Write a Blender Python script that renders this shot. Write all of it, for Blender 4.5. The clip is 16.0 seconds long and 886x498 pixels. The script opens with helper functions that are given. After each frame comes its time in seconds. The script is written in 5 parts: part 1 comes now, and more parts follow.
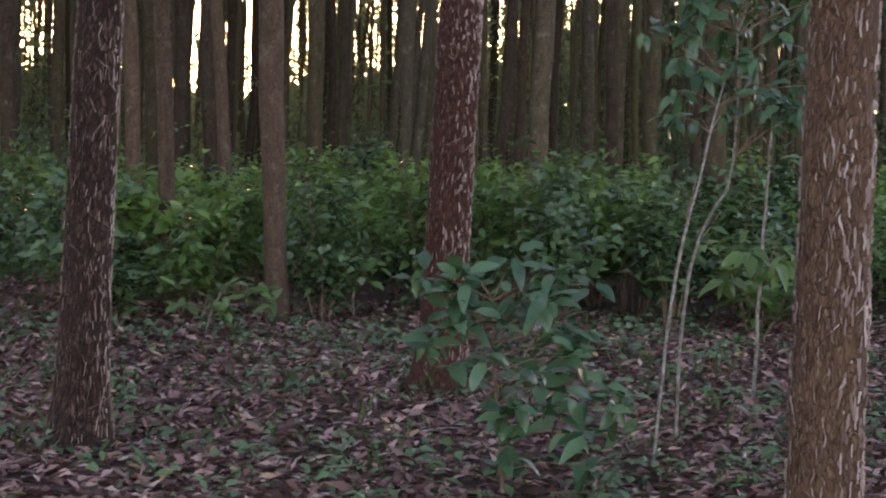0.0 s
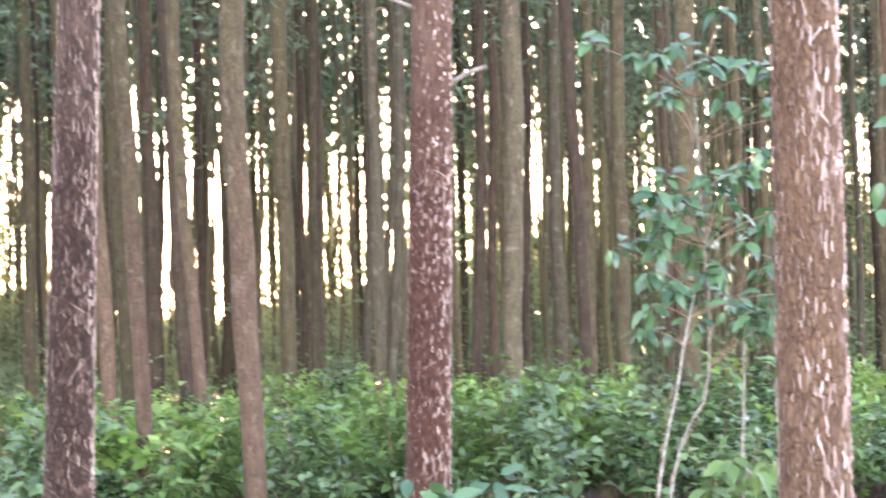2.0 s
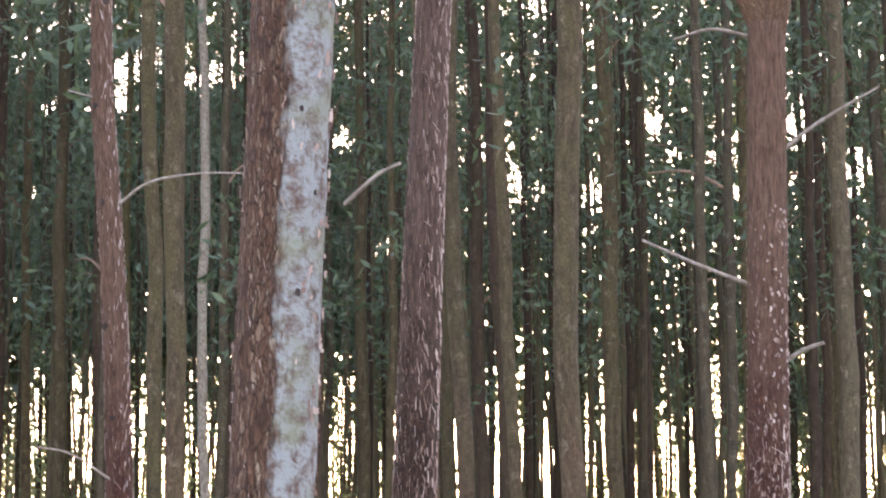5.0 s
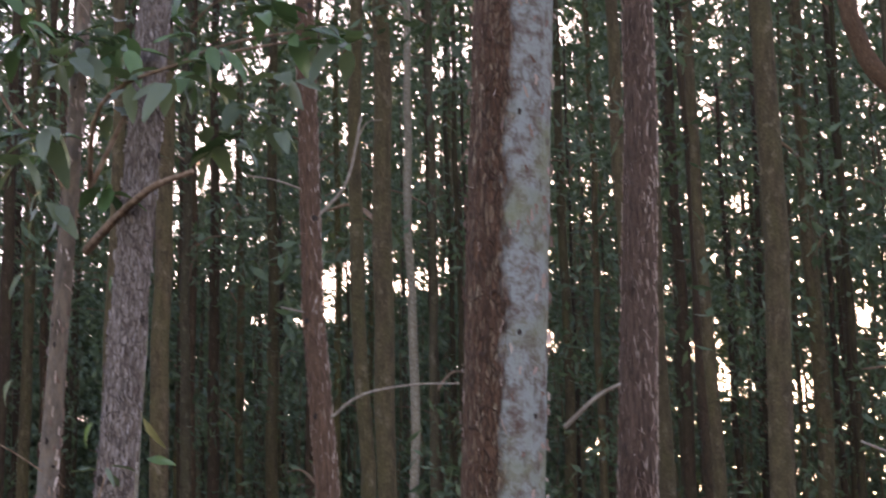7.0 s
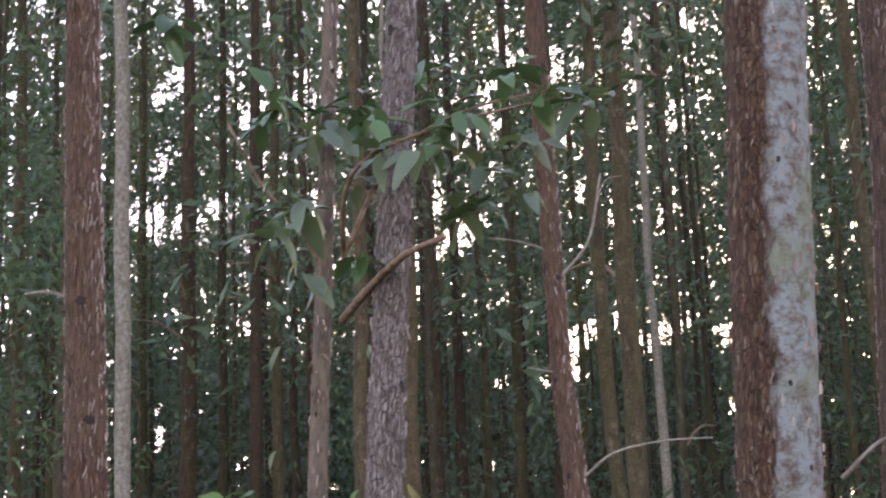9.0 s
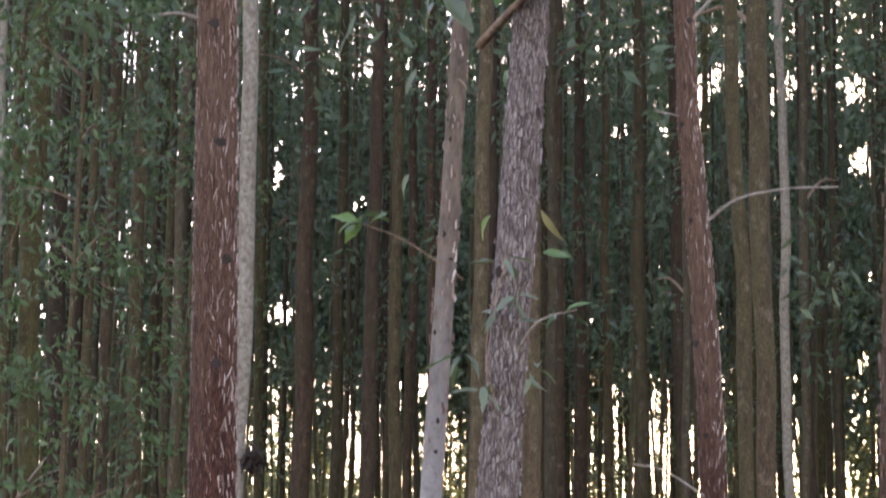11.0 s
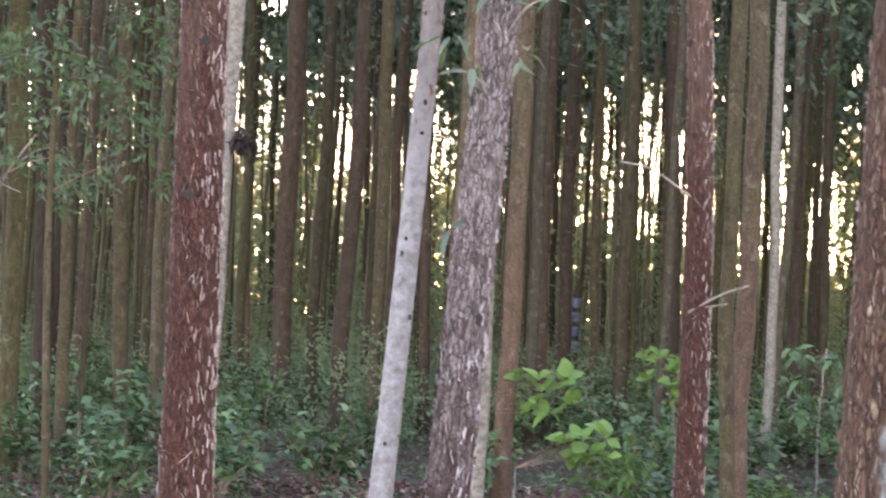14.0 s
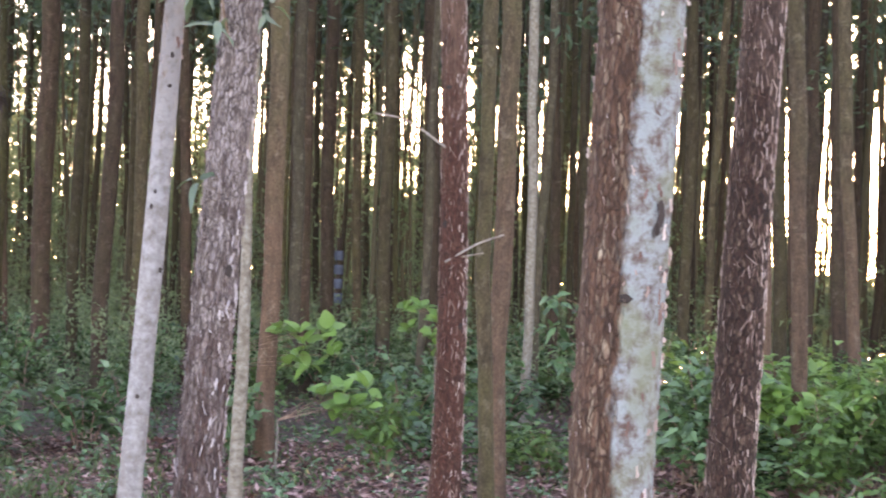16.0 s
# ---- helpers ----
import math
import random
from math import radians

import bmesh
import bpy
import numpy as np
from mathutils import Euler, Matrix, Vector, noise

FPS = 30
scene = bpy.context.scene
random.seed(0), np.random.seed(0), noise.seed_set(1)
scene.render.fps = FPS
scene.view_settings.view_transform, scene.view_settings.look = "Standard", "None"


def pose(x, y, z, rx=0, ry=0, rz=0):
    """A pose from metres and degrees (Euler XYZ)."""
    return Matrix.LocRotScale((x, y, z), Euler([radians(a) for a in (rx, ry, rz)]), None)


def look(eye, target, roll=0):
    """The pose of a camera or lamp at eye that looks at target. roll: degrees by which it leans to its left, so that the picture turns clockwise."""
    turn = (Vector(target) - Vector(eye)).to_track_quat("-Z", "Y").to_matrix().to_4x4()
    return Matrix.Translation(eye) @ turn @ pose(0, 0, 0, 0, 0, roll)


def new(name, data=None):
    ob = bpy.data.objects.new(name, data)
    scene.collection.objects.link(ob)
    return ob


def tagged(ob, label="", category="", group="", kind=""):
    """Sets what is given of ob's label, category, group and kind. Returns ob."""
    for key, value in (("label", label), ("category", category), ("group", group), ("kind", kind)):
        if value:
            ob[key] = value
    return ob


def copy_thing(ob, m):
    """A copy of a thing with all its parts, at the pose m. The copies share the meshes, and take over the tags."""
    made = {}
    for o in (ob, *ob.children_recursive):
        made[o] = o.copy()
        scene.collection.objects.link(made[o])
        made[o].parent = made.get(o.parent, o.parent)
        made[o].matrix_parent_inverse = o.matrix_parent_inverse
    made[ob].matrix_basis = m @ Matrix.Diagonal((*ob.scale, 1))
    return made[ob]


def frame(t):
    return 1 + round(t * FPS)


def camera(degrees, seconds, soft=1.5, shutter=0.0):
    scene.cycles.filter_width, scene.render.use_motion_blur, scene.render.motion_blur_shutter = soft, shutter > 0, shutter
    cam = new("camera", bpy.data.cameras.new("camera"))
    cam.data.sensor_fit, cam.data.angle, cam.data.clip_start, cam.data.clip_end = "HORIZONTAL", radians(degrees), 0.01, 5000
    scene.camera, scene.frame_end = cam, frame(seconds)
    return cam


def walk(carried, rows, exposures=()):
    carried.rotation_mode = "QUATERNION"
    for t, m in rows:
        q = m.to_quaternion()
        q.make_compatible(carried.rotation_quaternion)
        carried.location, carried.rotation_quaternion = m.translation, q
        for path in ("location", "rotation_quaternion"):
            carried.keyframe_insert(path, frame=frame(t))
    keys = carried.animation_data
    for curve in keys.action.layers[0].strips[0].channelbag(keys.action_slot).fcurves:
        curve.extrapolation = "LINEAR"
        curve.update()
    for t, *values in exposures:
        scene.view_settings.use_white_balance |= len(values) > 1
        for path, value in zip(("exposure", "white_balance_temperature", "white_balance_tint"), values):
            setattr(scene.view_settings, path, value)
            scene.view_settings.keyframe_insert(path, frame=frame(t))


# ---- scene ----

# ================= camera and walk =================
cam = camera(24.39, 16.0, soft=1.9, shutter=0.4)


def stand(t, x, y, z, yaw, pitch, roll):
    """A row of the walk: the eye, the heading to the left of +y, the tilt up and the roll."""
    a, b = radians(yaw), radians(pitch)
    ahead = Vector((-math.sin(a) * math.cos(b), math.cos(a) * math.cos(b), math.sin(b)))
    eye = Vector((x, y, z))
    return (t, look(eye, eye + 10 * ahead, roll))


PATH = [
    (0.0, 0.080, 0.105, 1.442, 8.22, -3.79, 1.09),
    (0.5, 0.087, 0.082, 1.467, 6.84, -3.05, -0.52),
    (1.0, 0.104, 0.058, 1.484, 4.77, -1.60, -1.23),
    (1.5, 0.107, 0.059, 1.493, 5.18, 0.62, -0.81),
    (2.0, 0.078, 0.069, 1.500, 7.46, 2.12, -1.81),
    (2.5, 0.085, 0.054, 1.491, 9.91, 2.62, -1.53),
    (3.0, 0.089, 0.046, 1.518, 10.71, 4.03, -2.32),
    (3.5, 0.061, 0.026, 1.528, 12.33, 5.95, -1.65),
    (4.0, 0.048, 0.013, 1.540, 14.29, 7.43, -1.37),
    (4.2, 0.049, 0.010, 1.541, 14.90, 7.96, -1.30),
    (6.3, 0.042, -0.013, 1.552, 19.26, 13.24, -0.86),
    (6.5, 0.034, -0.016, 1.559, 20.08, 13.97, -0.99),
    (7.0, 0.030, -0.008, 1.578, 22.20, 15.53, -1.35),
    (7.5, 0.020, -0.005, 1.588, 24.10, 16.52, -2.07),
    (8.0, 0.015, -0.007, 1.597, 25.91, 17.48, -2.43),
    (8.2, 0.014, -0.009, 1.598, 26.55, 17.86, -2.52),
    (10.3, -0.058, -0.023, 1.550, 32.71, 13.77, -0.00),
    (10.5, -0.056, -0.018, 1.550, 32.77, 12.81, 0.46),
    (11.0, -0.075, -0.013, 1.535, 32.48, 10.36, 0.69),
    (11.5, -0.085, 0.001, 1.523, 32.65, 8.12, 1.03),
    (12.0, -0.090, 0.006, 1.516, 33.18, 6.26, 1.50),
    (12.5, -0.089, 0.004, 1.513, 34.08, 4.89, 1.81),
    (13.0, -0.088, 0.002, 1.506, 34.67, 3.84, 2.38),
    (13.5, -0.083, 0.005, 1.501, 33.78, 2.73, 3.02),
    (14.0, -0.078, 0.018, 1.496, 32.02, 1.94, 2.82),
    (14.5, -0.089, 0.035, 1.495, 30.45, 1.29, 2.55),
    (15.0, -0.067, 0.020, 1.493, 29.00, 1.11, 2.19),
    (15.5, -0.041, 0.001, 1.491, 27.22, 1.00, 2.10),
    (16.0, -0.017, -0.010, 1.489, 25.40, 0.90, 1.83),
]
EXPOSURES = [
    (0.0, 2.75, 8100, 38), (0.5, 2.98, 8100, 38), (1.0, 3.85, 8100, 38), (1.5, 4.60, 8100, 38), (2.0, 5.00, 8100, 38), (2.5, 4.25, 8100, 38), (3.0, 4.20, 8100, 38), (3.5, 3.75, 8100, 38), (4.0, 3.90, 8100, 38),
    (6.5, 3.45, 8100, 38), (7.0, 2.77, 8100, 38), (7.5, 2.57, 8100, 38), (8.0, 3.11, 8100, 38), (10.5, 3.20, 8100, 38), (11.0, 3.32, 8100, 38), (11.5, 3.80, 8100, 38), (12.5, 4.15, 8100, 38), (13.0, 4.17, 8100, 38), (14.5, 4.08, 8100, 38), (16.0, 4.15, 8100, 38),
]
walk(cam, [stand(*row) for row in PATH], EXPOSURES)

# ================= sky and sun =================
SUN_AZ, SUN_EL = 15.0, 5.5
world = bpy.data.worlds.new("evening_sky")
scene.world = world
world.use_nodes = True
sky = world.node_tree.nodes.new("ShaderNodeTexSky")
sky.sky_type = "NISHITA"
sky.sun_disc = False
sky.sun_elevation = radians(SUN_EL)
sky.sun_rotation = radians(-SUN_AZ)
sky.dust_density, sky.ozone_density, sky.air_density = 0.5, 0.7, 0.6
background = world.node_tree.nodes["Background"]
background.inputs["Strength"].default_value = 0.15
world.node_tree.links.new(sky.outputs["Color"], background.inputs["Color"])

sun_lamp = bpy.data.lights.new("sun", "SUN")
sun_lamp.energy, sun_lamp.angle, sun_lamp.color = 0.35, radians(0.6), (1.0, 0.62, 0.34)
sun = new("sun", sun_lamp)
sun_way = Vector((-math.sin(radians(SUN_AZ)) * math.cos(radians(SUN_EL)), math.cos(radians(SUN_AZ)) * math.cos(radians(SUN_EL)), math.sin(radians(SUN_EL))))
sun.matrix_world = look(sun_way * 60, (0, 0, 0))


# ================= materials =================
class Mat:
    """A small helper that strings shader nodes together."""

    def __init__(self, name):
        self.m = bpy.data.materials.new(name)
        self.m.use_nodes = True
        self.t = self.m.node_tree
        self.t.nodes.clear()
        self.out = self.t.nodes.new("ShaderNodeOutputMaterial")

    def node(self, kind, values=None, operation="", feature="", uv_map=""):
        n = self.t.nodes.new(kind)
        if operation:
            n.operation = operation
        if feature:
            n.feature = feature
        if uv_map:
            n.uv_map = uv_map
        for k, v in (values or {}).items():
            if isinstance(v, bpy.types.NodeSocket):
                self.t.links.new(v, n.inputs[k])
            else:
                n.inputs[k].default_value = v
        return n

    def uv(self, sx, sy):
        co = self.node("ShaderNodeTexCoord").outputs["UV"]
        return self.node("ShaderNodeMapping", {"Vector": co, "Scale": (sx, sy, 1)}).outputs["Vector"]

    def place(self, s):
        co = self.node("ShaderNodeTexCoord").outputs["Object"]
        return self.node("ShaderNodeMapping", {"Vector": co, "Scale": s}).outputs["Vector"]

    def noise(self, vec, scale, detail=3.0, rough=0.55):
        return self.node("ShaderNodeTexNoise", {"Vector": vec, "Scale": scale, "Detail": detail, "Roughness": rough}).outputs["Fac"]

    def ramp(self, fac, *stops):
        r = self.node("ShaderNodeValToRGB", {"Fac": fac})
        e = r.color_ramp.elements
        while len(e) < len(stops):
            e.new(0.5)
        for el, (pos, col) in zip(e, stops):
            el.position = pos
            el.color = (*col, 1) if len(col) == 3 else col
        return r.outputs["Color"]

    def mix(self, fac, a, b, how="MIX"):
        n = self.t.nodes.new("ShaderNodeMix")
        n.data_type, n.blend_type = "RGBA", how
        for k, v in ((0, fac), (6, a), (7, b)):
            if isinstance(v, bpy.types.NodeSocket):
                self.t.links.new(v, n.inputs[k])
            elif k == 0:
                n.inputs[k].default_value = v
            else:
                n.inputs[k].default_value = (*v, 1)
        return n.outputs[2]

    def math(self, how, a, b=0.0):
        n = self.t.nodes.new("ShaderNodeMath")
        n.operation = how
        for k, v in ((0, a), (1, b)):
            if isinstance(v, bpy.types.NodeSocket):
                self.t.links.new(v, n.inputs[k])
            else:
                n.inputs[k].default_value = v
        return n.outputs[0]

    def finish(self, colour, rough=0.8, bump=None, depth=0.01, strength=0.6, translucent=0.0, glow=None, spec=0.3):
        vals = {"Base Color": colour, "Roughness": rough, "Specular IOR Level": spec}
        if bump is not None:
            vals["Normal"] = self.node("ShaderNodeBump", {"Height": bump, "Distance": depth, "Strength": strength}).outputs["Normal"]
        shade = self.node("ShaderNodeBsdfPrincipled", vals).outputs[0]
        if translucent:
            thin = self.node("ShaderNodeBsdfTranslucent", {"Color": glow}).outputs[0]
            shade = self.node("ShaderNodeMixShader", {0: translucent, 1: shade, 2: thin}).outputs[0]
        self.t.links.new(shade, self.out.inputs["Surface"])
        return self.m


def bark(name, dark, mid, pale, pale_at=0.58, side=None, furrow=0.6, above=None, rim=0.35, size=1.0, foot=None):
    """Bark: stretched plates with dark furrows, weathered pale patches, and lichen where given.
    side: (centre, half width) of the strip of the girth, 0 to 1, that lichen covers; foot: (colour, height) of the older bark low down."""
    dark, mid, pale = [(c[0], c[1], c[2] * 0.80) for c in (dark, mid, pale)]
    k = Mat(name)
    v = k.uv(1, 1)
    long = k.uv(1, 0.22)
    warp = k.node("ShaderNodeVectorMath", {0: long, 1: k.node("ShaderNodeVectorMath", {0: k.node("ShaderNodeTexNoise", {"Vector": v, "Scale": 22.0, "Detail": 2.0}).outputs["Color"], 1: (0.03, 0.03, 0.0)}, operation="MULTIPLY").outputs[0]}, operation="ADD").outputs[0]
    cells = k.node("ShaderNodeTexVoronoi", {"Vector": warp, "Scale": 62.0 / size}, feature="DISTANCE_TO_EDGE").outputs["Distance"]
    crack = k.ramp(cells, (0.02, (0, 0, 0)), (0.11, (1, 1, 1)))
    grain = k.noise(k.uv(1, 0.2), 120.0, 4.0, 0.65)
    broad = k.noise(v, 5.0, 3.0)
    body = k.mix(k.ramp(grain, (0.35, (0, 0, 0)), (0.7, (1, 1, 1))), dark, mid)
    body = k.mix(k.ramp(broad, (0.3, (0, 0, 0)), (0.75, (0.55, 0.55, 0.55))), body, mid)
    flecks = k.math("MULTIPLY", k.ramp(k.noise(k.uv(1, 0.3), 46.0 / size, 3.0, 0.6), (pale_at, (0, 0, 0)), (pale_at + 0.1, (1, 1, 1))), crack)
    col = k.mix(flecks, body, pale)
    bent = k.node("ShaderNodeVectorMath", {0: k.uv(1, 0.26), 1: k.node("ShaderNodeVectorMath", {0: k.node("ShaderNodeTexNoise", {"Vector": k.uv(1, 0.5), "Scale": 60.0, "Detail": 3.0}).outputs["Color"], 1: (0.014, 0.010, 0.0)}, operation="MULTIPLY").outputs[0]}, operation="ADD").outputs[0]
    plate = k.node("ShaderNodeTexVoronoi", {"Vector": bent, "Scale": 105.0 / size})
    seam = k.ramp(k.node("ShaderNodeTexVoronoi", {"Vector": bent, "Scale": 105.0 / size}, feature="DISTANCE_TO_EDGE").outputs["Distance"], (0.04, (0, 0, 0)), (0.16, (1, 1, 1)))
    worn = k.math("MULTIPLY", k.math("MULTIPLY", k.ramp(plate.outputs["Color"], (0.57, (0, 0, 0)), (0.66, (1, 1, 1))), seam), rim)
    col = k.mix(worn, col, pale)
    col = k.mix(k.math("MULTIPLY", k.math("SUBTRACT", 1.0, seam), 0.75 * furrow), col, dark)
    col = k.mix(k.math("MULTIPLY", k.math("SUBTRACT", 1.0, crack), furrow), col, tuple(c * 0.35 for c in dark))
    relief = k.math("ADD", k.math("MULTIPLY", crack, 0.5), k.math("ADD", k.math("MULTIPLY", seam, 0.45), k.math("MULTIPLY", grain, 0.5)))
    if foot is not None:
        z = k.node("ShaderNodeSeparateXYZ", {"Vector": k.node("ShaderNodeTexCoord").outputs["Object"]}).outputs[2]
        edge = k.math("ADD", k.math("MULTIPLY", z, 0.5 / foot[1]), k.math("MULTIPLY", k.math("SUBTRACT", k.noise(k.uv(1, 0.28), 40.0, 4.0, 0.65), 0.5), 0.9))
        old = k.mix(k.ramp(grain, (0.36, (0, 0, 0)), (0.66, (1, 1, 1))), tuple(0.3 * q for q in foot[0]), foot[0])
        col = k.mix(k.ramp(edge, (0.34, (0.92, 0.92, 0.92)), (0.62, (0, 0, 0))), col, old)
    if side is not None:
        xyz = k.node("ShaderNodeSeparateXYZ", {"Vector": k.node("ShaderNodeUVMap", uv_map="girth").outputs[0]})
        edge = k.math("ADD", xyz.outputs[0], k.math("MULTIPLY", k.math("SUBTRACT", k.noise(k.uv(1, 0.35), 30.0, 4.0, 0.6), 0.5), 0.16))
        off = k.math("ABSOLUTE", k.math("SUBTRACT", edge, side[0]))
        cover = k.ramp(off, (side[1] - 0.02, (1, 1, 1)), (side[1] + 0.015, (0, 0, 0)))
        blot = k.noise(v, 34.0, 6.0, 0.75)
        coat = k.ramp(blot, (0.36, (0.11, 0.065, 0.052)), (0.45, (0.18, 0.158, 0.146)), (0.56, (0.278, 0.310, 0.315)), (0.70, (0.200, 0.226, 0.208)))
        coat = k.mix(k.ramp(k.noise(v, 7.0, 3.0), (0.5, (0, 0, 0)), (0.66, (0.7, 0.7, 0.7))), coat, (0.195, 0.215, 0.130))
        pits = k.ramp(k.node("ShaderNodeTexVoronoi", {"Vector": k.uv(1, 0.6), "Scale": 17.0}).outputs["Distance"], (0.07, (1, 1, 1)), (0.13, (0, 0, 0)))
        coat = k.mix(k.math("MULTIPLY", pits, 0.85), coat, (0.05, 0.035, 0.03))
        dash = k.ramp(k.noise(k.uv(1, 0.3), 55.0, 3.0, 0.6), (0.60, (0, 0, 0)), (0.69, (0.75, 0.75, 0.75)))
        coat = k.mix(dash, coat, (0.115, 0.085, 0.070))
        col = k.mix(cover, col, coat)
        relief = k.mix(cover, relief, k.math("MULTIPLY", blot, 0.6))
    if above is not None:
        z = k.node("ShaderNodeSeparateXYZ", {"Vector": k.node("ShaderNodeTexCoord").outputs["Object"]}).outputs[2]
        edge = k.math("ADD", k.math("MULTIPLY", z, 0.2), k.math("MULTIPLY", k.math("SUBTRACT", k.noise(k.uv(1, 0.3), 14.0, 4.0, 0.65), 0.5), 0.5))
        young = k.mix(k.ramp(k.noise(k.uv(1, 0.14), 60.0, 5.0, 0.7), (0.36, (0, 0, 0)), (0.62, (1, 1, 1))), tuple(0.35 * q for q in above), tuple(1.2 * q for q in above))
        col = k.mix(k.ramp(edge, (0.42, (0, 0, 0)), (0.66, (0.62, 0.62, 0.62))), col, young)
    tone = k.node("ShaderNodeObjectInfo").outputs["Random"]
    col = k.mix(1.0, col, k.ramp(tone, (0.0, (0.8, 0.8, 0.8)), (1.0, (1.0, 0.98, 0.96))), "MULTIPLY")
    return k.finish(col, 0.85, relief, 0.014, 0.9)


def smooth_bark(name, a, b, c, spot=(0.10, 0.08, 0.06), above=None):
    """Thin smooth bark of a young tree with grey lichen blotches and ring scars."""
    k = Mat(name)
    v = k.uv(1, 1)
    blot = k.noise(k.uv(1, 0.7), 42.0, 6.0, 0.7)
    col = k.ramp(blot, (0.34, a), (0.48, b), (0.62, c))
    ring = k.noise(k.uv(0.9, 1), 16.0, 3.0, 0.6)
    col = k.mix(k.ramp(ring, (0.60, (0, 0, 0)), (0.72, (0.28, 0.28, 0.28))), col, spot)
    patch = k.noise(k.uv(1, 0.6), 13.0, 4.0, 0.65)
    col = k.mix(k.ramp(patch, (0.52, (0, 0, 0)), (0.64, (0.6, 0.6, 0.6))), col, a)
    if above is not None:
        z = k.node("ShaderNodeSeparateXYZ", {"Vector": k.node("ShaderNodeTexCoord").outputs["Object"]}).outputs[2]
        rough = k.math("ADD", k.math("MULTIPLY", z, 0.2), k.math("MULTIPLY", k.math("SUBTRACT", blot, 0.5), 0.5))
        col = k.mix(k.ramp(rough, (0.38, (0, 0, 0)), (0.52, (0.85, 0.85, 0.85))), col, k.mix(k.ramp(k.noise(k.uv(1, 0.25), 46.0, 5.0, 0.7), (0.36, (0, 0, 0)), (0.62, (1, 1, 1))), tuple(0.3 * q for q in above), above))
    tone = k.node("ShaderNodeObjectInfo").outputs["Random"]
    col = k.mix(1.0, col, k.ramp(tone, (0.0, (0.72, 0.70, 0.66)), (1.0, (1, 1, 1))), "MULTIPLY")
    return k.finish(col, 0.8, blot, 0.004, 0.5)


def plain_bark(name, dark, mid, moss, pale, foot=None):
    """Bark of the trees further back: soft upright streaks, a film of moss, a few pale lichen patches and ring scars."""
    k = Mat(name)
    streak = k.noise(k.uv(1, 0.24), 26.0, 6.0, 0.7)
    grain = k.noise(k.uv(1, 0.45), 95.0, 4.0, 0.7)
    col = k.mix(k.ramp(streak, (0.38, (0, 0, 0)), (0.66, (1, 1, 1))), tuple(0.8 * q for q in dark), mid)
    col = k.mix(k.ramp(k.noise(k.uv(1, 0.32), 6.5, 5.0, 0.65), (0.42, (0, 0, 0)), (0.64, (0.7, 0.7, 0.7))), col, moss)
    if foot is not None:
        z = k.node("ShaderNodeSeparateXYZ", {"Vector": k.node("ShaderNodeTexCoord").outputs["Object"]}).outputs[2]
        edge = k.math("ADD", k.math("MULTIPLY", z, 0.2), k.math("MULTIPLY", k.math("SUBTRACT", k.noise(k.uv(1, 0.4), 9.0, 4.0, 0.65), 0.5), 0.45))
        bare = k.mix(k.ramp(streak, (0.36, (0, 0, 0)), (0.68, (1, 1, 1))), tuple(0.5 * q for q in foot), foot)
        col = k.mix(k.ramp(edge, (0.34, (0.85, 0.85, 0.85)), (0.62, (0, 0, 0))), col, bare)
    col = k.mix(k.ramp(k.noise(k.uv(1, 0.6), 11.0, 6.0, 0.75), (0.55, (0, 0, 0)), (0.66, (0.65, 0.65, 0.65))), col, pale)
    col = k.mix(k.ramp(k.noise(k.uv(0.35, 1), 9.0, 4.0, 0.65), (0.60, (0, 0, 0)), (0.70, (0.6, 0.6, 0.6))), col, tuple(0.45 * q for q in dark))
    tone = k.node("ShaderNodeObjectInfo").outputs["Random"]
    col = k.mix(1.0, col, k.ramp(tone, (0.0, (0.50, 0.48, 0.45)), (0.5, (0.74, 0.71, 0.66)), (1.0, (1.0, 0.93, 0.86))), "MULTIPLY")
    col = k.mix(1.0, col, k.ramp(grain, (0.32, (0.55, 0.54, 0.53)), (0.66, (1.3, 1.3, 1.3))), "MULTIPLY")
    return k.finish(col, 0.9, k.math("ADD", streak, k.math("MULTIPLY", grain, 0.5)), 0.010, 0.8)


def leaf_mat(name, dark, light, glow, share=0.35, rough=0.42):
    """A leaf: green that changes from leaf to leaf, a sheen, and light that comes through."""
    k = Mat(name)
    r = k.node("ShaderNodeNewGeometry").outputs["Random Per Island"]
    o = k.node("ShaderNodeObjectInfo").outputs["Random"]
    pick = k.math("FRACT", k.math("ADD", r, o))
    vein = k.noise(k.place((1, 1, 1)), 60.0, 2.0)
    col = k.mix(pick, dark, light)
    col = k.mix(k.math("MULTIPLY", vein, 0.35), col, tuple(0.6 * c for c in dark))
    return k.finish(col, rough, vein, 0.002, 0.2, share, k.mix(pick, tuple(0.6 * g for g in glow), glow), 0.45)


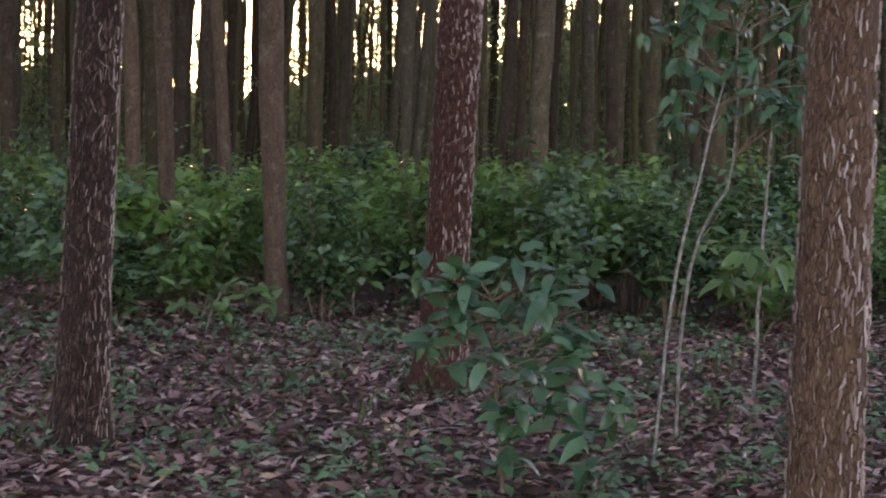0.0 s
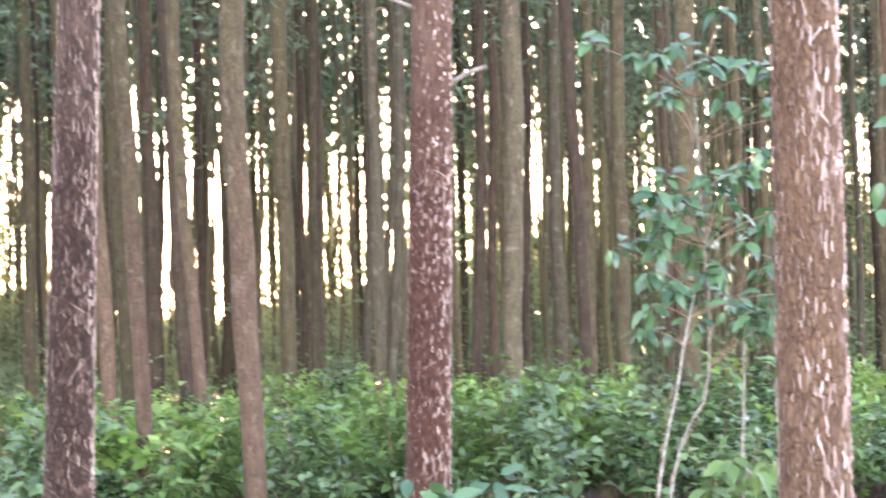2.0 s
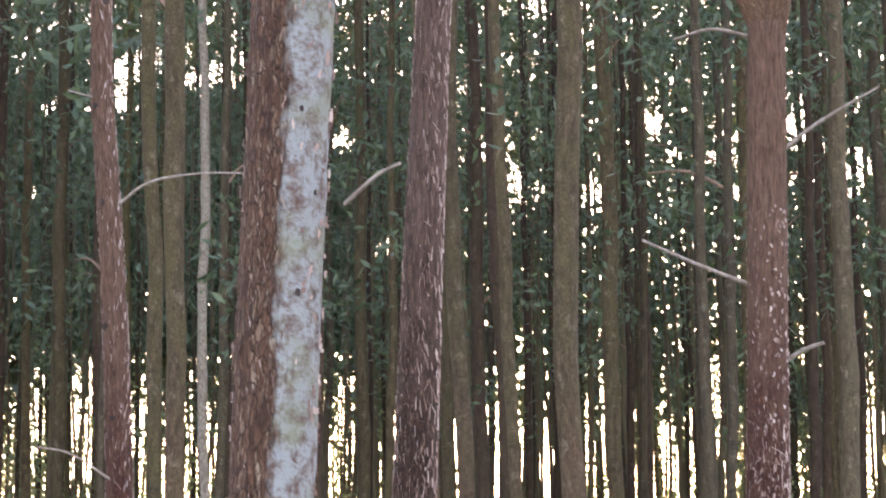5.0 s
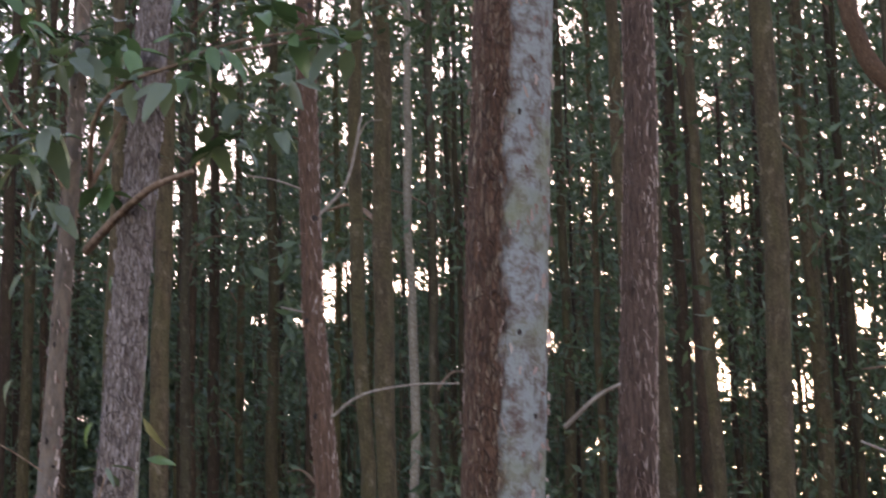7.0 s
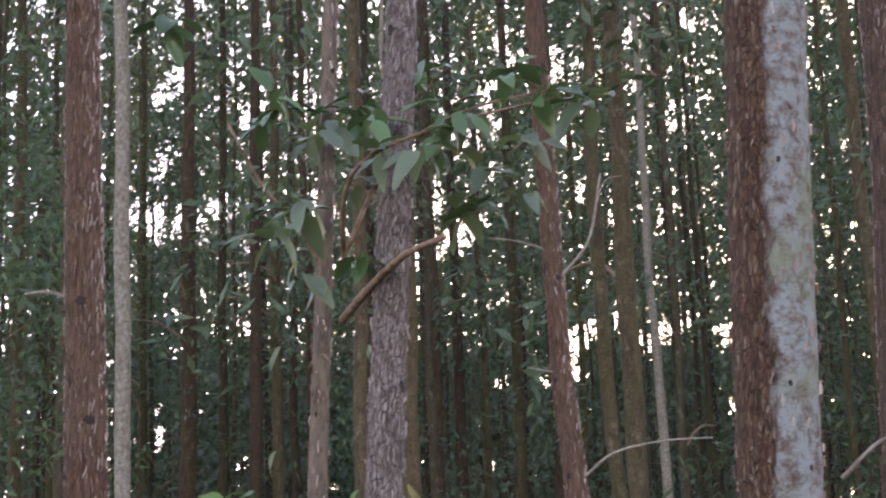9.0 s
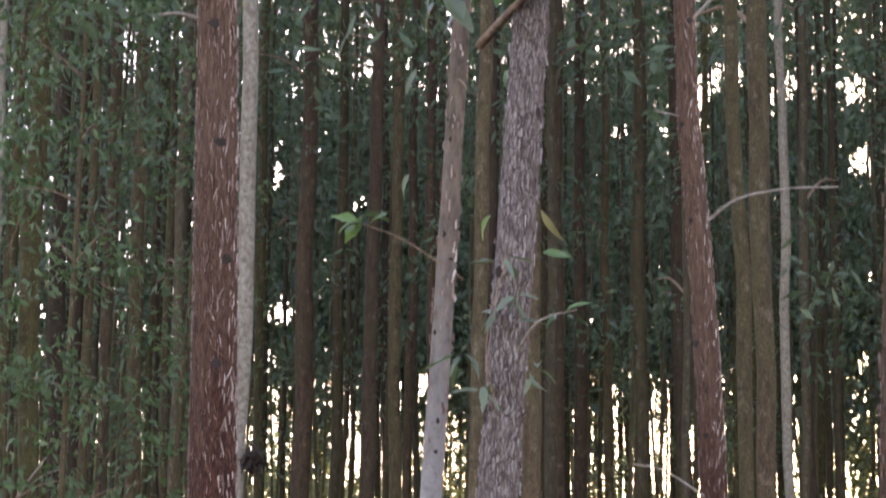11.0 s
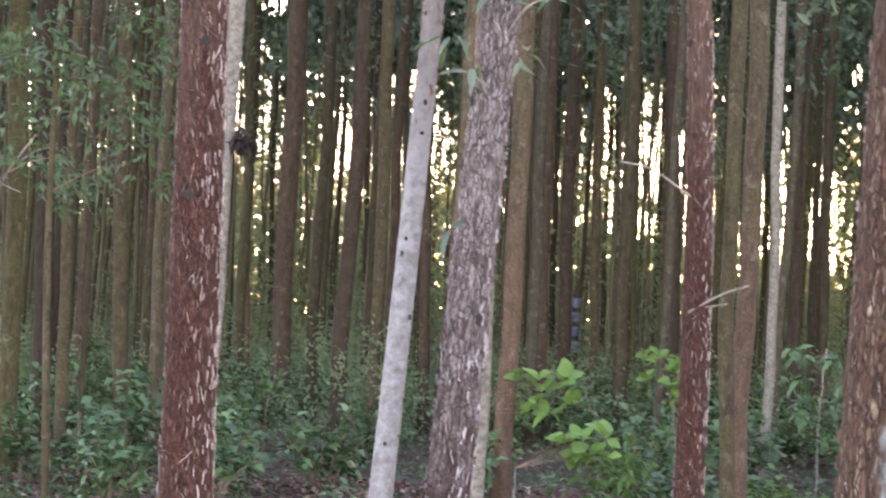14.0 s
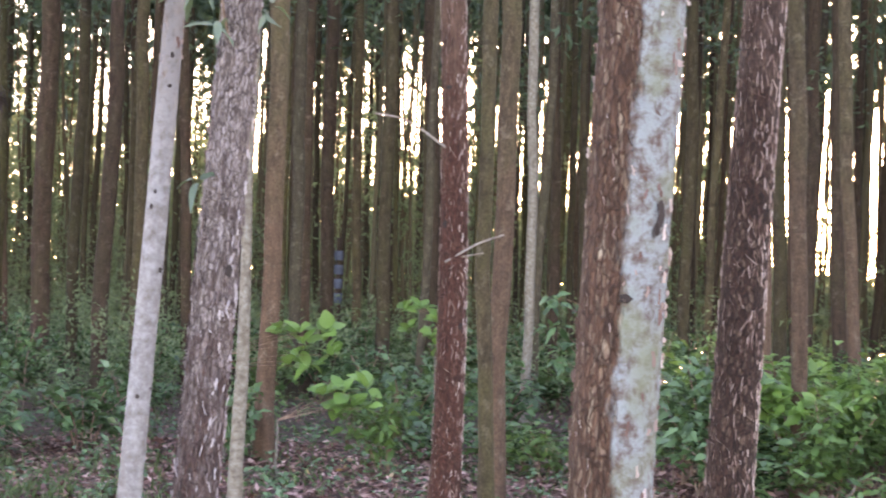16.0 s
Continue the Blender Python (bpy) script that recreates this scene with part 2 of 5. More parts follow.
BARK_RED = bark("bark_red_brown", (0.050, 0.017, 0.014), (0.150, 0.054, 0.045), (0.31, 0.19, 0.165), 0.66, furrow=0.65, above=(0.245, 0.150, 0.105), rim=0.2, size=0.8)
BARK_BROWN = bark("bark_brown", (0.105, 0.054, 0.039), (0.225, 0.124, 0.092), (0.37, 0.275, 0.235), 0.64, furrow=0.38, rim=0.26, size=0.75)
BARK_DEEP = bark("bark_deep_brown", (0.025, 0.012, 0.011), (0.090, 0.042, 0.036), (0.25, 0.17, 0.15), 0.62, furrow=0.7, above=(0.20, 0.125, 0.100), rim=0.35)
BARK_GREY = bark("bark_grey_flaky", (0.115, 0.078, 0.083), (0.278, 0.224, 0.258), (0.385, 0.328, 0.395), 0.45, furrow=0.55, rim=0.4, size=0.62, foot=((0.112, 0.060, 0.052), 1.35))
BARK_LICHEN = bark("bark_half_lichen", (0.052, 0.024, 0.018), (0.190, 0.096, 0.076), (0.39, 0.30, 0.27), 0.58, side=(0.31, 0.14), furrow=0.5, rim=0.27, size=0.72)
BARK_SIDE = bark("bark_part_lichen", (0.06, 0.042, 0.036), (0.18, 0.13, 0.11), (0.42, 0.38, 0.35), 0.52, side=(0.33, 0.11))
BARK_MOSS = plain_bark("bark_mossy", (0.052, 0.044, 0.022), (0.110, 0.092, 0.046), (0.085, 0.085, 0.030), (0.22, 0.20, 0.145))
BARK_OLIVE = plain_bark("bark_olive", (0.054, 0.041, 0.024), (0.120, 0.090, 0.055), (0.088, 0.080, 0.036), (0.21, 0.18, 0.14))
BARK_DARK = plain_bark("bark_dark", (0.042, 0.026, 0.018), (0.098, 0.060, 0.043), (0.070, 0.056, 0.032), (0.17, 0.13, 0.105))
BARK_TAN = plain_bark("bark_tan", (0.066, 0.050, 0.031), (0.140, 0.105, 0.068), (0.105, 0.092, 0.045), (0.26, 0.22, 0.175), foot=(0.185, 0.112, 0.082))
BARK_PALE = smooth_bark("bark_pale", (0.130, 0.100, 0.072), (0.215, 0.185, 0.150), (0.30, 0.28, 0.245))
BARK_POLE = smooth_bark("bark_pale_and_brown", (0.195, 0.165, 0.158), (0.295, 0.280, 0.290), (0.41, 0.405, 0.425), above=(0.235, 0.165, 0.120))
BARK_DULL = plain_bark("bark_dull_grey", (0.070, 0.055, 0.038), (0.140, 0.112, 0.080), (0.100, 0.092, 0.055), (0.27, 0.245, 0.20))
# far trunks, paler than nearer bark: the haze of distance is in the colour
BARK_FAR_HAZED = plain_bark("bark_far_hazed", (0.115, 0.092, 0.060), (0.225, 0.188, 0.128), (0.165, 0.155, 0.082), (0.36, 0.32, 0.25))
KNOT = smooth_bark("knot_dark", (0.020, 0.013, 0.012), (0.035, 0.024, 0.021), (0.06, 0.042, 0.036))
DEAD_WOOD = smooth_bark("dead_wood", (0.17, 0.13, 0.11), (0.27, 0.225, 0.195), (0.38, 0.335, 0.30))
TWIG = smooth_bark("twig_brown", (0.11, 0.064, 0.044), (0.23, 0.145, 0.102), (0.33, 0.23, 0.175))
SAP_STEM = smooth_bark("sapling_stem", (0.09, 0.075, 0.055), (0.20, 0.18, 0.15), (0.33, 0.31, 0.28))

_q = Mat("bark_flake_grey")
FLAKE_GREY = _q.finish(_q.ramp(_q.node("ShaderNodeNewGeometry").outputs["Random Per Island"], (0.0, (0.050, 0.034, 0.032)), (0.45, (0.15, 0.108, 0.102)), (0.7, (0.30, 0.25, 0.248)), (1.0, (0.43, 0.38, 0.378))), 0.85, _q.noise(_q.place((1, 1, 0.3)), 160.0), 0.003, 0.5)
_f = Mat("bark_flake")
FLAKE = _f.finish(_f.ramp(_f.node("ShaderNodeNewGeometry").outputs["Random Per Island"], (0.0, (0.12, 0.062, 0.050)), (0.4, (0.25, 0.165, 0.140)), (0.8, (0.40, 0.295, 0.26)), (1.0, (0.52, 0.42, 0.38))), 0.85, _f.noise(_f.place((1, 1, 0.3)), 160.0), 0.003, 0.5)

LEAF_CANOPY = leaf_mat("leaf_canopy", (0.038, 0.068, 0.040), (0.098, 0.156, 0.086), (0.13, 0.20, 0.088), 0.27, 0.42)
LEAF_SHRUB = leaf_mat("leaf_shrub", (0.034, 0.074, 0.032), (0.125, 0.225, 0.098), (0.12, 0.23, 0.07), 0.15, 0.25)
# far leaves: green lightened to carry the hazy veil between the trunks
LEAF_FAR_HAZED = leaf_mat("leaf_far_hazed", (0.085, 0.135, 0.062), (0.175, 0.250, 0.120), (0.28, 0.37, 0.19), 0.45, 0.5)
LEAF_YOUNG = leaf_mat("leaf_young_tree", (0.036, 0.078, 0.034), (0.096, 0.172, 0.072), (0.15, 0.25, 0.09), 0.3, 0.4)
LEAF_VIVID = leaf_mat("leaf_vivid", (0.090, 0.200, 0.048), (0.190, 0.350, 0.090), (0.30, 0.46, 0.12), 0.3, 0.32)
LEAF_BRIGHT = leaf_mat("leaf_bright", (0.048, 0.112, 0.034), (0.130, 0.240, 0.070), (0.20, 0.33, 0.10), 0.28, 0.32)
LEAF_SAPLING = leaf_mat("leaf_sapling", (0.024, 0.072, 0.038), (0.085, 0.190, 0.092), (0.12, 0.24, 0.07), 0.16, 0.24)
LEAF_GREY = leaf_mat("leaf_grey_green", (0.085, 0.120, 0.085), (0.170, 0.215, 0.165), (0.20, 0.30, 0.08), 0.25, 0.38)
LEAF_YELLOW = leaf_mat("leaf_yellow", (0.20, 0.20, 0.07), (0.33, 0.31, 0.16), (0.30, 0.29, 0.12), 0.3, 0.5)
GRASS = leaf_mat("grass_blade", (0.05, 0.09, 0.03), (0.12, 0.18, 0.07), (0.22, 0.34, 0.08), 0.3, 0.5)

_l = Mat("leaf_litter")
LITTER = _l.finish(_l.ramp(_l.node("ShaderNodeNewGeometry").outputs["Random Per Island"], (0.0, (0.042, 0.020, 0.017)), (0.4, (0.155, 0.073, 0.057)), (0.75, (0.30, 0.168, 0.140)), (0.95, (0.52, 0.34, 0.29)), (1.0, (0.38, 0.23, 0.09))), 0.7, _l.noise(_l.place((1, 1, 1)), 90.0), 0.003, 0.4)

_g = Mat("forest_soil")
_p = _g.place((1, 1, 1))
_soil = _g.mix(_g.noise(_p, 22.0, 5.0, 0.7), (0.030, 0.018, 0.014), (0.15, 0.092, 0.072))
_soil = _g.mix(_g.ramp(_g.noise(_p, 0.45, 4.0), (0.45, (0, 0, 0)), (0.62, (0.4, 0.4, 0.4))), _soil, (0.045, 0.050, 0.022))
SOIL = _g.finish(_soil, 0.95, _g.noise(_p, 30.0, 5.0, 0.7), 0.03, 0.8)

_b = Mat("blue_wrap")
BLUE_WRAP = _b.finish(_b.mix(_b.noise(_b.place((1, 1, 6)), 8.0), (0.04, 0.048, 0.070), (0.10, 0.12, 0.16)), 0.6)


# ================= builders =================
def part(name, mesh, material, parent, label="", kind=""):
    """One mesh object under a thing or a part."""
    if material is not None and not mesh.materials:
        mesh.materials.append(material)
    ob = new(name, mesh)
    ob.parent = parent
    return tagged(ob, label, kind=kind)


def thing(name, place, label, category, group="", kind=""):
    ob = new(name)
    ob.empty_display_size = 0.2
    ob.location = place
    return tagged(ob, label, category, group, kind)


def mesh_of(name, verts, faces, smooth=True):
    me = bpy.data.meshes.new(name)
    me.from_pydata([tuple(v) for v in verts], [], [tuple(int(i) for i in f) for f in faces])
    if smooth:
        me.polygons.foreach_set("use_smooth", [True] * len(me.polygons))
    return me


def quick_mesh(name, verts, tris):
    """A mesh from numpy arrays of vertices and triangles."""
    me = bpy.data.meshes.new(name)
    n, m = len(verts), len(tris)
    me.vertices.add(n)
    me.vertices.foreach_set("co", np.asarray(verts, np.float32).ravel())
    me.loops.add(3 * m)
    me.loops.foreach_set("vertex_index", np.asarray(tris, np.int32).ravel())
    me.polygons.add(m)
    me.polygons.foreach_set("loop_start", np.arange(0, 3 * m, 3, dtype=np.int32))
    me.polygons.foreach_set("use_smooth", np.ones(m, dtype=bool))
    me.update(calc_edges=True)
    return me


def tube(name, centre, radius, sides, knob=0.0, seed=0, cap=True):
    """A round limb along a line of points, each with its radius; uneven by knob, with a girth and height map for the bark."""
    centre, radius = np.asarray(centre, float), np.asarray(radius, float)
    n = len(centre)
    rng = np.random.default_rng(seed)
    along = np.gradient(centre, axis=0)
    along /= np.linalg.norm(along, axis=1)[:, None]
    ref = np.array([0.0, 1.0, 0.0]) if abs(along[0][2]) > 0.5 else np.array([0.0, 0.0, 1.0])
    side = np.cross(along, ref)
    side /= np.linalg.norm(side, axis=1)[:, None]
    front = np.cross(side, along)
    length = np.r_[0, np.cumsum(np.linalg.norm(np.diff(centre, axis=0), axis=1))]
    ang = np.arange(sides) / sides * 2 * np.pi + np.pi / 2
    bump = np.zeros((n, sides))
    if knob:
        for wave in range(10):
            k, f, ph = rng.integers(1, 9), rng.uniform(0.4, 7), rng.uniform(0, 6.28, 2)
            bump += np.sin(ang[None] * k + ph[0] + 1.5 * np.sin(length[:, None] * f * 0.7)) * np.sin(length[:, None] * f + ph[1]) / (1.5 + 0.5 * k)
        bump = knob * (bump * 0.5 + rng.normal(0, 0.55, (n, sides)))
    r = radius[:, None] * (1 + bump)
    verts = centre[:, None] + r[..., None] * (np.cos(ang)[None, :, None] * side[:, None] + np.sin(ang)[None, :, None] * front[:, None])
    i, j = np.meshgrid(np.arange(n - 1), np.arange(sides), indexing="ij")
    a, b = i * sides + j, i * sides + (j + 1) % sides
    faces = np.stack([a, b, b + sides, a + sides], -1).reshape(-1, 4).tolist()
    if cap:
        faces += [tuple(range((n - 1) * sides, n * sides))]
    me = mesh_of(name, verts.reshape(-1, 3), faces)
    uv, girth = me.uv_layers.new(name="UVMap"), me.uv_layers.new(name="girth")
    around = 2 * np.pi * float(np.mean(radius))
    u0 = np.stack([j, j + 1, j + 1, j], -1).reshape(-1) / sides
    v0 = np.stack([length[i], length[i], length[i + 1], length[i + 1]], -1).reshape(-1)
    tail = np.zeros((sides if cap else 0, 2))
    uv.data.foreach_set("uv", np.r_[np.stack([u0 * around + seed * 0.37, v0 + seed * 0.71], -1), tail].astype(np.float32).ravel())
    girth.data.foreach_set("uv", np.r_[np.stack([u0, v0], -1), tail].astype(np.float32).ravel())
    return me


def glide(points, n):
    """n points on a smooth line through a few."""
    p = np.asarray(points, float)
    if len(p) == 2:
        return p[0] + (p[1] - p[0]) * np.linspace(0, 1, n)[:, None]
    s = np.linspace(0, len(p) - 1, n)
    q = np.vstack([2 * p[0] - p[1], p, 2 * p[-1] - p[-2]])
    k = np.minimum(s.astype(int), len(p) - 2)
    t = (s - k)[:, None]
    a, b, c, d = q[k], q[k + 1], q[k + 2], q[k + 3]
    return 0.5 * (2 * b + (c - a) * t + (2 * a - 5 * b + 4 * c - d) * t**2 + (3 * b - a - 3 * c + d) * t**3)


def unit(v):
    return v / np.maximum(np.linalg.norm(v, axis=-1, keepdims=True), 1e-9)


def leaf_cloud(name, base, way, up, length, width, fold=0.25, droop=0.2):
    """Many small leaves as one mesh: each a folded, drooping blade from its base along its way."""
    way = unit(way)
    across = unit(np.cross(way, up))
    nor = np.cross(across, way)
    L, W = length[:, None], width[:, None]
    mid = base + way * L * 0.5 + nor * L * droop * 0.3
    left = base + way * L * 0.42 + across * W * 0.5 + nor * (W * fold)
    right = base + way * L * 0.42 - across * W * 0.5 + nor * (W * fold)
    tip = base + way * L - nor * L * droop
    v = np.stack([base, left, mid, right, tip], 1).reshape(-1, 3)
    k = (np.arange(len(base)) * 5)[:, None, None]
    t = (np.array([[0, 2, 1], [1, 2, 4], [0, 3, 2], [2, 3, 4]])[None] + k).reshape(-1, 3)
    return quick_mesh(name, v, t)


def simple_leaves(name, base, way, up, length, width):
    """Far leaves: each two folded triangles."""
    way = unit(way)
    across = unit(np.cross(way, up))
    nor = np.cross(across, way)
    L, W = length[:, None], width[:, None]
    left = base + way * L * 0.45 + across * W * 0.5 + nor * W * 0.2
    right = base + way * L * 0.45 - across * W * 0.5 + nor * W * 0.2
    v = np.stack([base, left, base + way * L, right], 1).reshape(-1, 3)
    k = (np.arange(len(base)) * 4)[:, None, None]
    return quick_mesh(name, v, (np.array([[0, 2, 1], [0, 3, 2]])[None] + k).reshape(-1, 3))


def blade(name, length, width, curl, wave, seed):
    """One large leaf: pointed oval, folded along its midrib, curling towards the tip."""
    rng = np.random.default_rng(seed)
    n = 7
    s = np.linspace(0, 1, n)
    half = width / 2 * np.sin(np.pi * np.clip(s * 0.94 + 0.03, 0, 1)) ** 0.75 * (1.12 - 0.35 * s)
    y, z = length * s, -curl * length * s**2
    edge = wave * width * np.sin(s * 9 + rng.uniform(0, 6))
    mid = np.stack([0 * s, y, z], -1)
    left = np.stack([-half, y + 0.02 * length, z + 0.28 * half + edge], -1)
    right = np.stack([half, y + 0.02 * length, z + 0.28 * half - edge], -1)
    faces = []
    for i in range(n - 1):
        faces += [(i, i + 1, n + i + 1, n + i), (i, 2 * n + i, 2 * n + i + 1, i + 1)]
    return mesh_of(name, np.vstack([mid, left, right]), faces)


def turned(place, way, up=(0, 0, 1), size=1.0):
    """A pose whose y runs along way and whose z leans to up."""
    y = Vector(way).normalized()
    x = y.cross(Vector(up))
    x = x.normalized() if x.length > 1e-4 else Vector((1, 0, 0))
    z = x.cross(y)
    m = Matrix((x, y, z)).transposed().to_4x4()
    return Matrix.Translation(place) @ m @ Matrix.Scale(size, 4)


BLADES = {}


def blades(material):
    """Four leaf shapes of 0.1 m in a material, shared by all large leaves."""
    if material.name not in BLADES:
        made = []
        for n, (w, c, e) in enumerate(((0.052, 0.15, 0.03), (0.058, 0.35, 0.05), (0.048, 0.6, 0.04), (0.062, 0.1, 0.06))):
            me = blade("leaf_shape", 0.1, w, c, e, n)
            me.materials.append(material)
            made.append(me)
        BLADES[material.name] = made
    return BLADES[material.name]


def put_leaf(parent, place, way, size, material, rng, up=(0, 0, 1), slim=1.0):
    ob = new("leaf", blades(material)[rng.integers(4)])
    ob.parent = parent
    ob.matrix_basis = turned(place, way, up, size / 0.1) @ Matrix.Diagonal((slim, 1, 1, 1))
    return ob


def rosette(parent, place, count, size, material, rng, lift=0.2, slim=1.0):
    """A whorl of large leaves round a shoot's tip."""
    turn0 = rng.uniform(0, 6.28)
    for n in range(count):
        a = turn0 + n * 2.4 + rng.normal(0, 0.25)
        e = lift - 0.15 + rng.normal(0, 0.45)
        way = (math.cos(a) * math.cos(e), math.sin(a) * math.cos(e), math.sin(e))
        up = (rng.normal(0, 0.3), rng.normal(0, 0.3) - 0.5, 1)
        put_leaf(parent, Vector(place) + Vector(way) * 0.012 + Vector(rng.normal(0, 0.12 * size, 3)), way, size * rng.uniform(0.65, 1.15), material, rng, up, slim)


def flakes(parent, centre, radius, count, length, width, z_low, z_high, seed, material=FLAKE):
    """Pale slivers of outer bark that stand a little off a trunk."""
    rng = np.random.default_rng(seed)
    z, r = centre[:, 2], radius
    verts, tris = [], []
    for n in range(count):
        h = rng.uniform(z_low, z_high)
        c = np.array([np.interp(h, z, centre[:, 0]), np.interp(h, z, centre[:, 1]), h])
        rr = np.interp(h, z, r) * 1.004
        a = rng.uniform(0, 2 * np.pi)
        ln, wd = length * rng.uniform(0.35, 1.4), width * rng.uniform(0.5, 1.15)
        tilt = rng.normal(0, 0.14)
        if rng.random() < 0.12:
            tilt *= 4
        k, rows = len(verts), 5
        for i in range(rows):
            s = i / (rows - 1) - 0.5
            w = wd * (0.35 + 0.65 * math.cos(s * 2.6)) * rng.uniform(0.55, 1.35)
            off = s * ln * math.tan(tilt) + rng.normal(0, wd * 0.25)
            for sgn in (-1, 1):
                aa = a + (off + sgn * w / 2) / rr
                d = rr + (0.006 if sgn > 0 else 0.002) * rng.uniform(0.5, 1.3)
                verts.append((c[0] + d * math.cos(aa), c[1] + d * math.sin(aa), h + s * ln))
        for i in range(rows - 1):
            b = k + 2 * i
            tris += [(b, b + 1, b + 3), (b, b + 3, b + 2)]
    return part("flaky_bark", quick_mesh("flaky_bark", np.array(verts), np.array(tris)), material, parent, "pale flakes of outer bark", "stuff")


def limb(parent, points, r0, r1, material=DEAD_WOOD, label="", sides=7, seed=0, name="branch"):
    p = glide(points, max(6, 4 * len(points)))
    return part(name, tube(name, p, np.linspace(r0, r1, len(p)), sides, 0.05, seed), material, parent, label)


def knot_on(parent, centre, radius, z, turn_by, w, h):
    """A dark sunken knot on a trunk, turned by so many radians to the right of the side that faces the clearing."""
    face = math.atan2(-parent.location[1], -parent.location[0]) + turn_by
    out = Vector((math.cos(face), math.sin(face), 0))
    rad = float(np.interp(z, centre[:, 2], radius))
    at = Vector((float(np.interp(z, centre[:, 2], centre[:, 0])), float(np.interp(z, centre[:, 2], centre[:, 1])), z))
    ring = [(0.0, 0.0, 0.25 * w)]
    for i in range(10):
        x, y = w * math.cos(i * 0.6283) * (1 + 0.25 * math.sin(3 * i + 40 * z)), h * math.sin(i * 0.6283)
        ring.append((x, y, -x * x / (2 * rad) + (0.0035 if i % 2 else 0.0015)))
    knot = part("knot", mesh_of("knot", ring, [(0, 1 + i, 1 + (i + 1) % 10) for i in range(10)]), KNOT, parent, "dark branch scar")
    side = Vector((-out.y, out.x, 0))
    knot.matrix_basis = Matrix.Translation(at + out * (rad + 0.002)) @ Matrix((side, Vector((0, 0, 1)), out)).transposed().to_4x4()


def knots_on(parent, centre, radius, n, low, high, size, seed):
    rng = np.random.default_rng(seed)
    for z in np.linspace(low, high, n):
        knot_on(parent, centre, radius, float(z + rng.normal(0, 0.06)), float(rng.uniform(-1.1, 1.1)), size * rng.uniform(0.6, 1.1), size * rng.uniform(0.7, 1.5))


def crown_mesh(seed, low, top, reach, twigs, per_twig):
    """Hanging sickle leaves in loose tufts along slender boughs between two heights, with gaps between the tufts."""
    rng = np.random.default_rng(seed)
    base = []
    boughs = []
    for n in range(twigs):
        h = low + (top - low) * rng.random() ** 0.8
        share = (h - low) / (top - low)
        out = reach * (0.3 + 0.95 * rng.random()) * (1.15 - 0.7 * share)
        a = rng.uniform(0, 2 * np.pi)
        tip = np.array([math.cos(a) * out, math.sin(a) * out, h + out * rng.uniform(0.1, 0.8)])
        root = np.array([0, 0, h - 0.3])
        boughs.append((root, tip))
        for s in (0.5, 0.78, 1.02):
            m = per_twig if s > 0.6 else per_twig // 2
            tuft = root + (tip - root) * (s + rng.normal(0, 0.06)) + rng.normal(0, 0.10, 3)
            base.append(tuft + rng.normal(0, 1, (m, 3)) * [0.11, 0.11, 0.15])
    base = np.vstack(base)
    m = len(base)
    way = rng.normal(0, 0.75, (m, 3)) + np.array([0, 0, -0.4])
    up = rng.normal(0, 1, (m, 3))
    me = simple_leaves("crown", base, way, up, rng.uniform(0.10, 0.19, m), rng.uniform(0.036, 0.066, m))
    me.materials.append(LEAF_CANOPY)
    return me, boughs


CROWNS = [crown_mesh(40 + n, 3.2 + 0.8 * (n % 4), 14.0 + 1.2 * (n % 4), 1.4, 30, 11) for n in range(10)]


def trunk_line(lean, bow, r0, taper, low, top, step, flare):
    z = np.arange(low, top + step, step)
    near = np.minimum(z, 4.5)
    x = lean[0] * near + bow[0] * near**2 + (lean[0] + 9 * bow[0]) * 0.25 * (z - near)
    y = lean[1] * near + bow[1] * near**2 + (lean[1] + 9 * bow[1]) * 0.25 * (z - near)
    r = np.maximum(r0 + taper * np.minimum(z, 5), 0.3 * r0) * (1 - 0.5 * np.clip((z - 5) / 11, 0, 1))
    r = r * (1 + flare * np.exp(-np.maximum(z, 0) / 0.16))
    return np.stack([x, y, z], -1), r


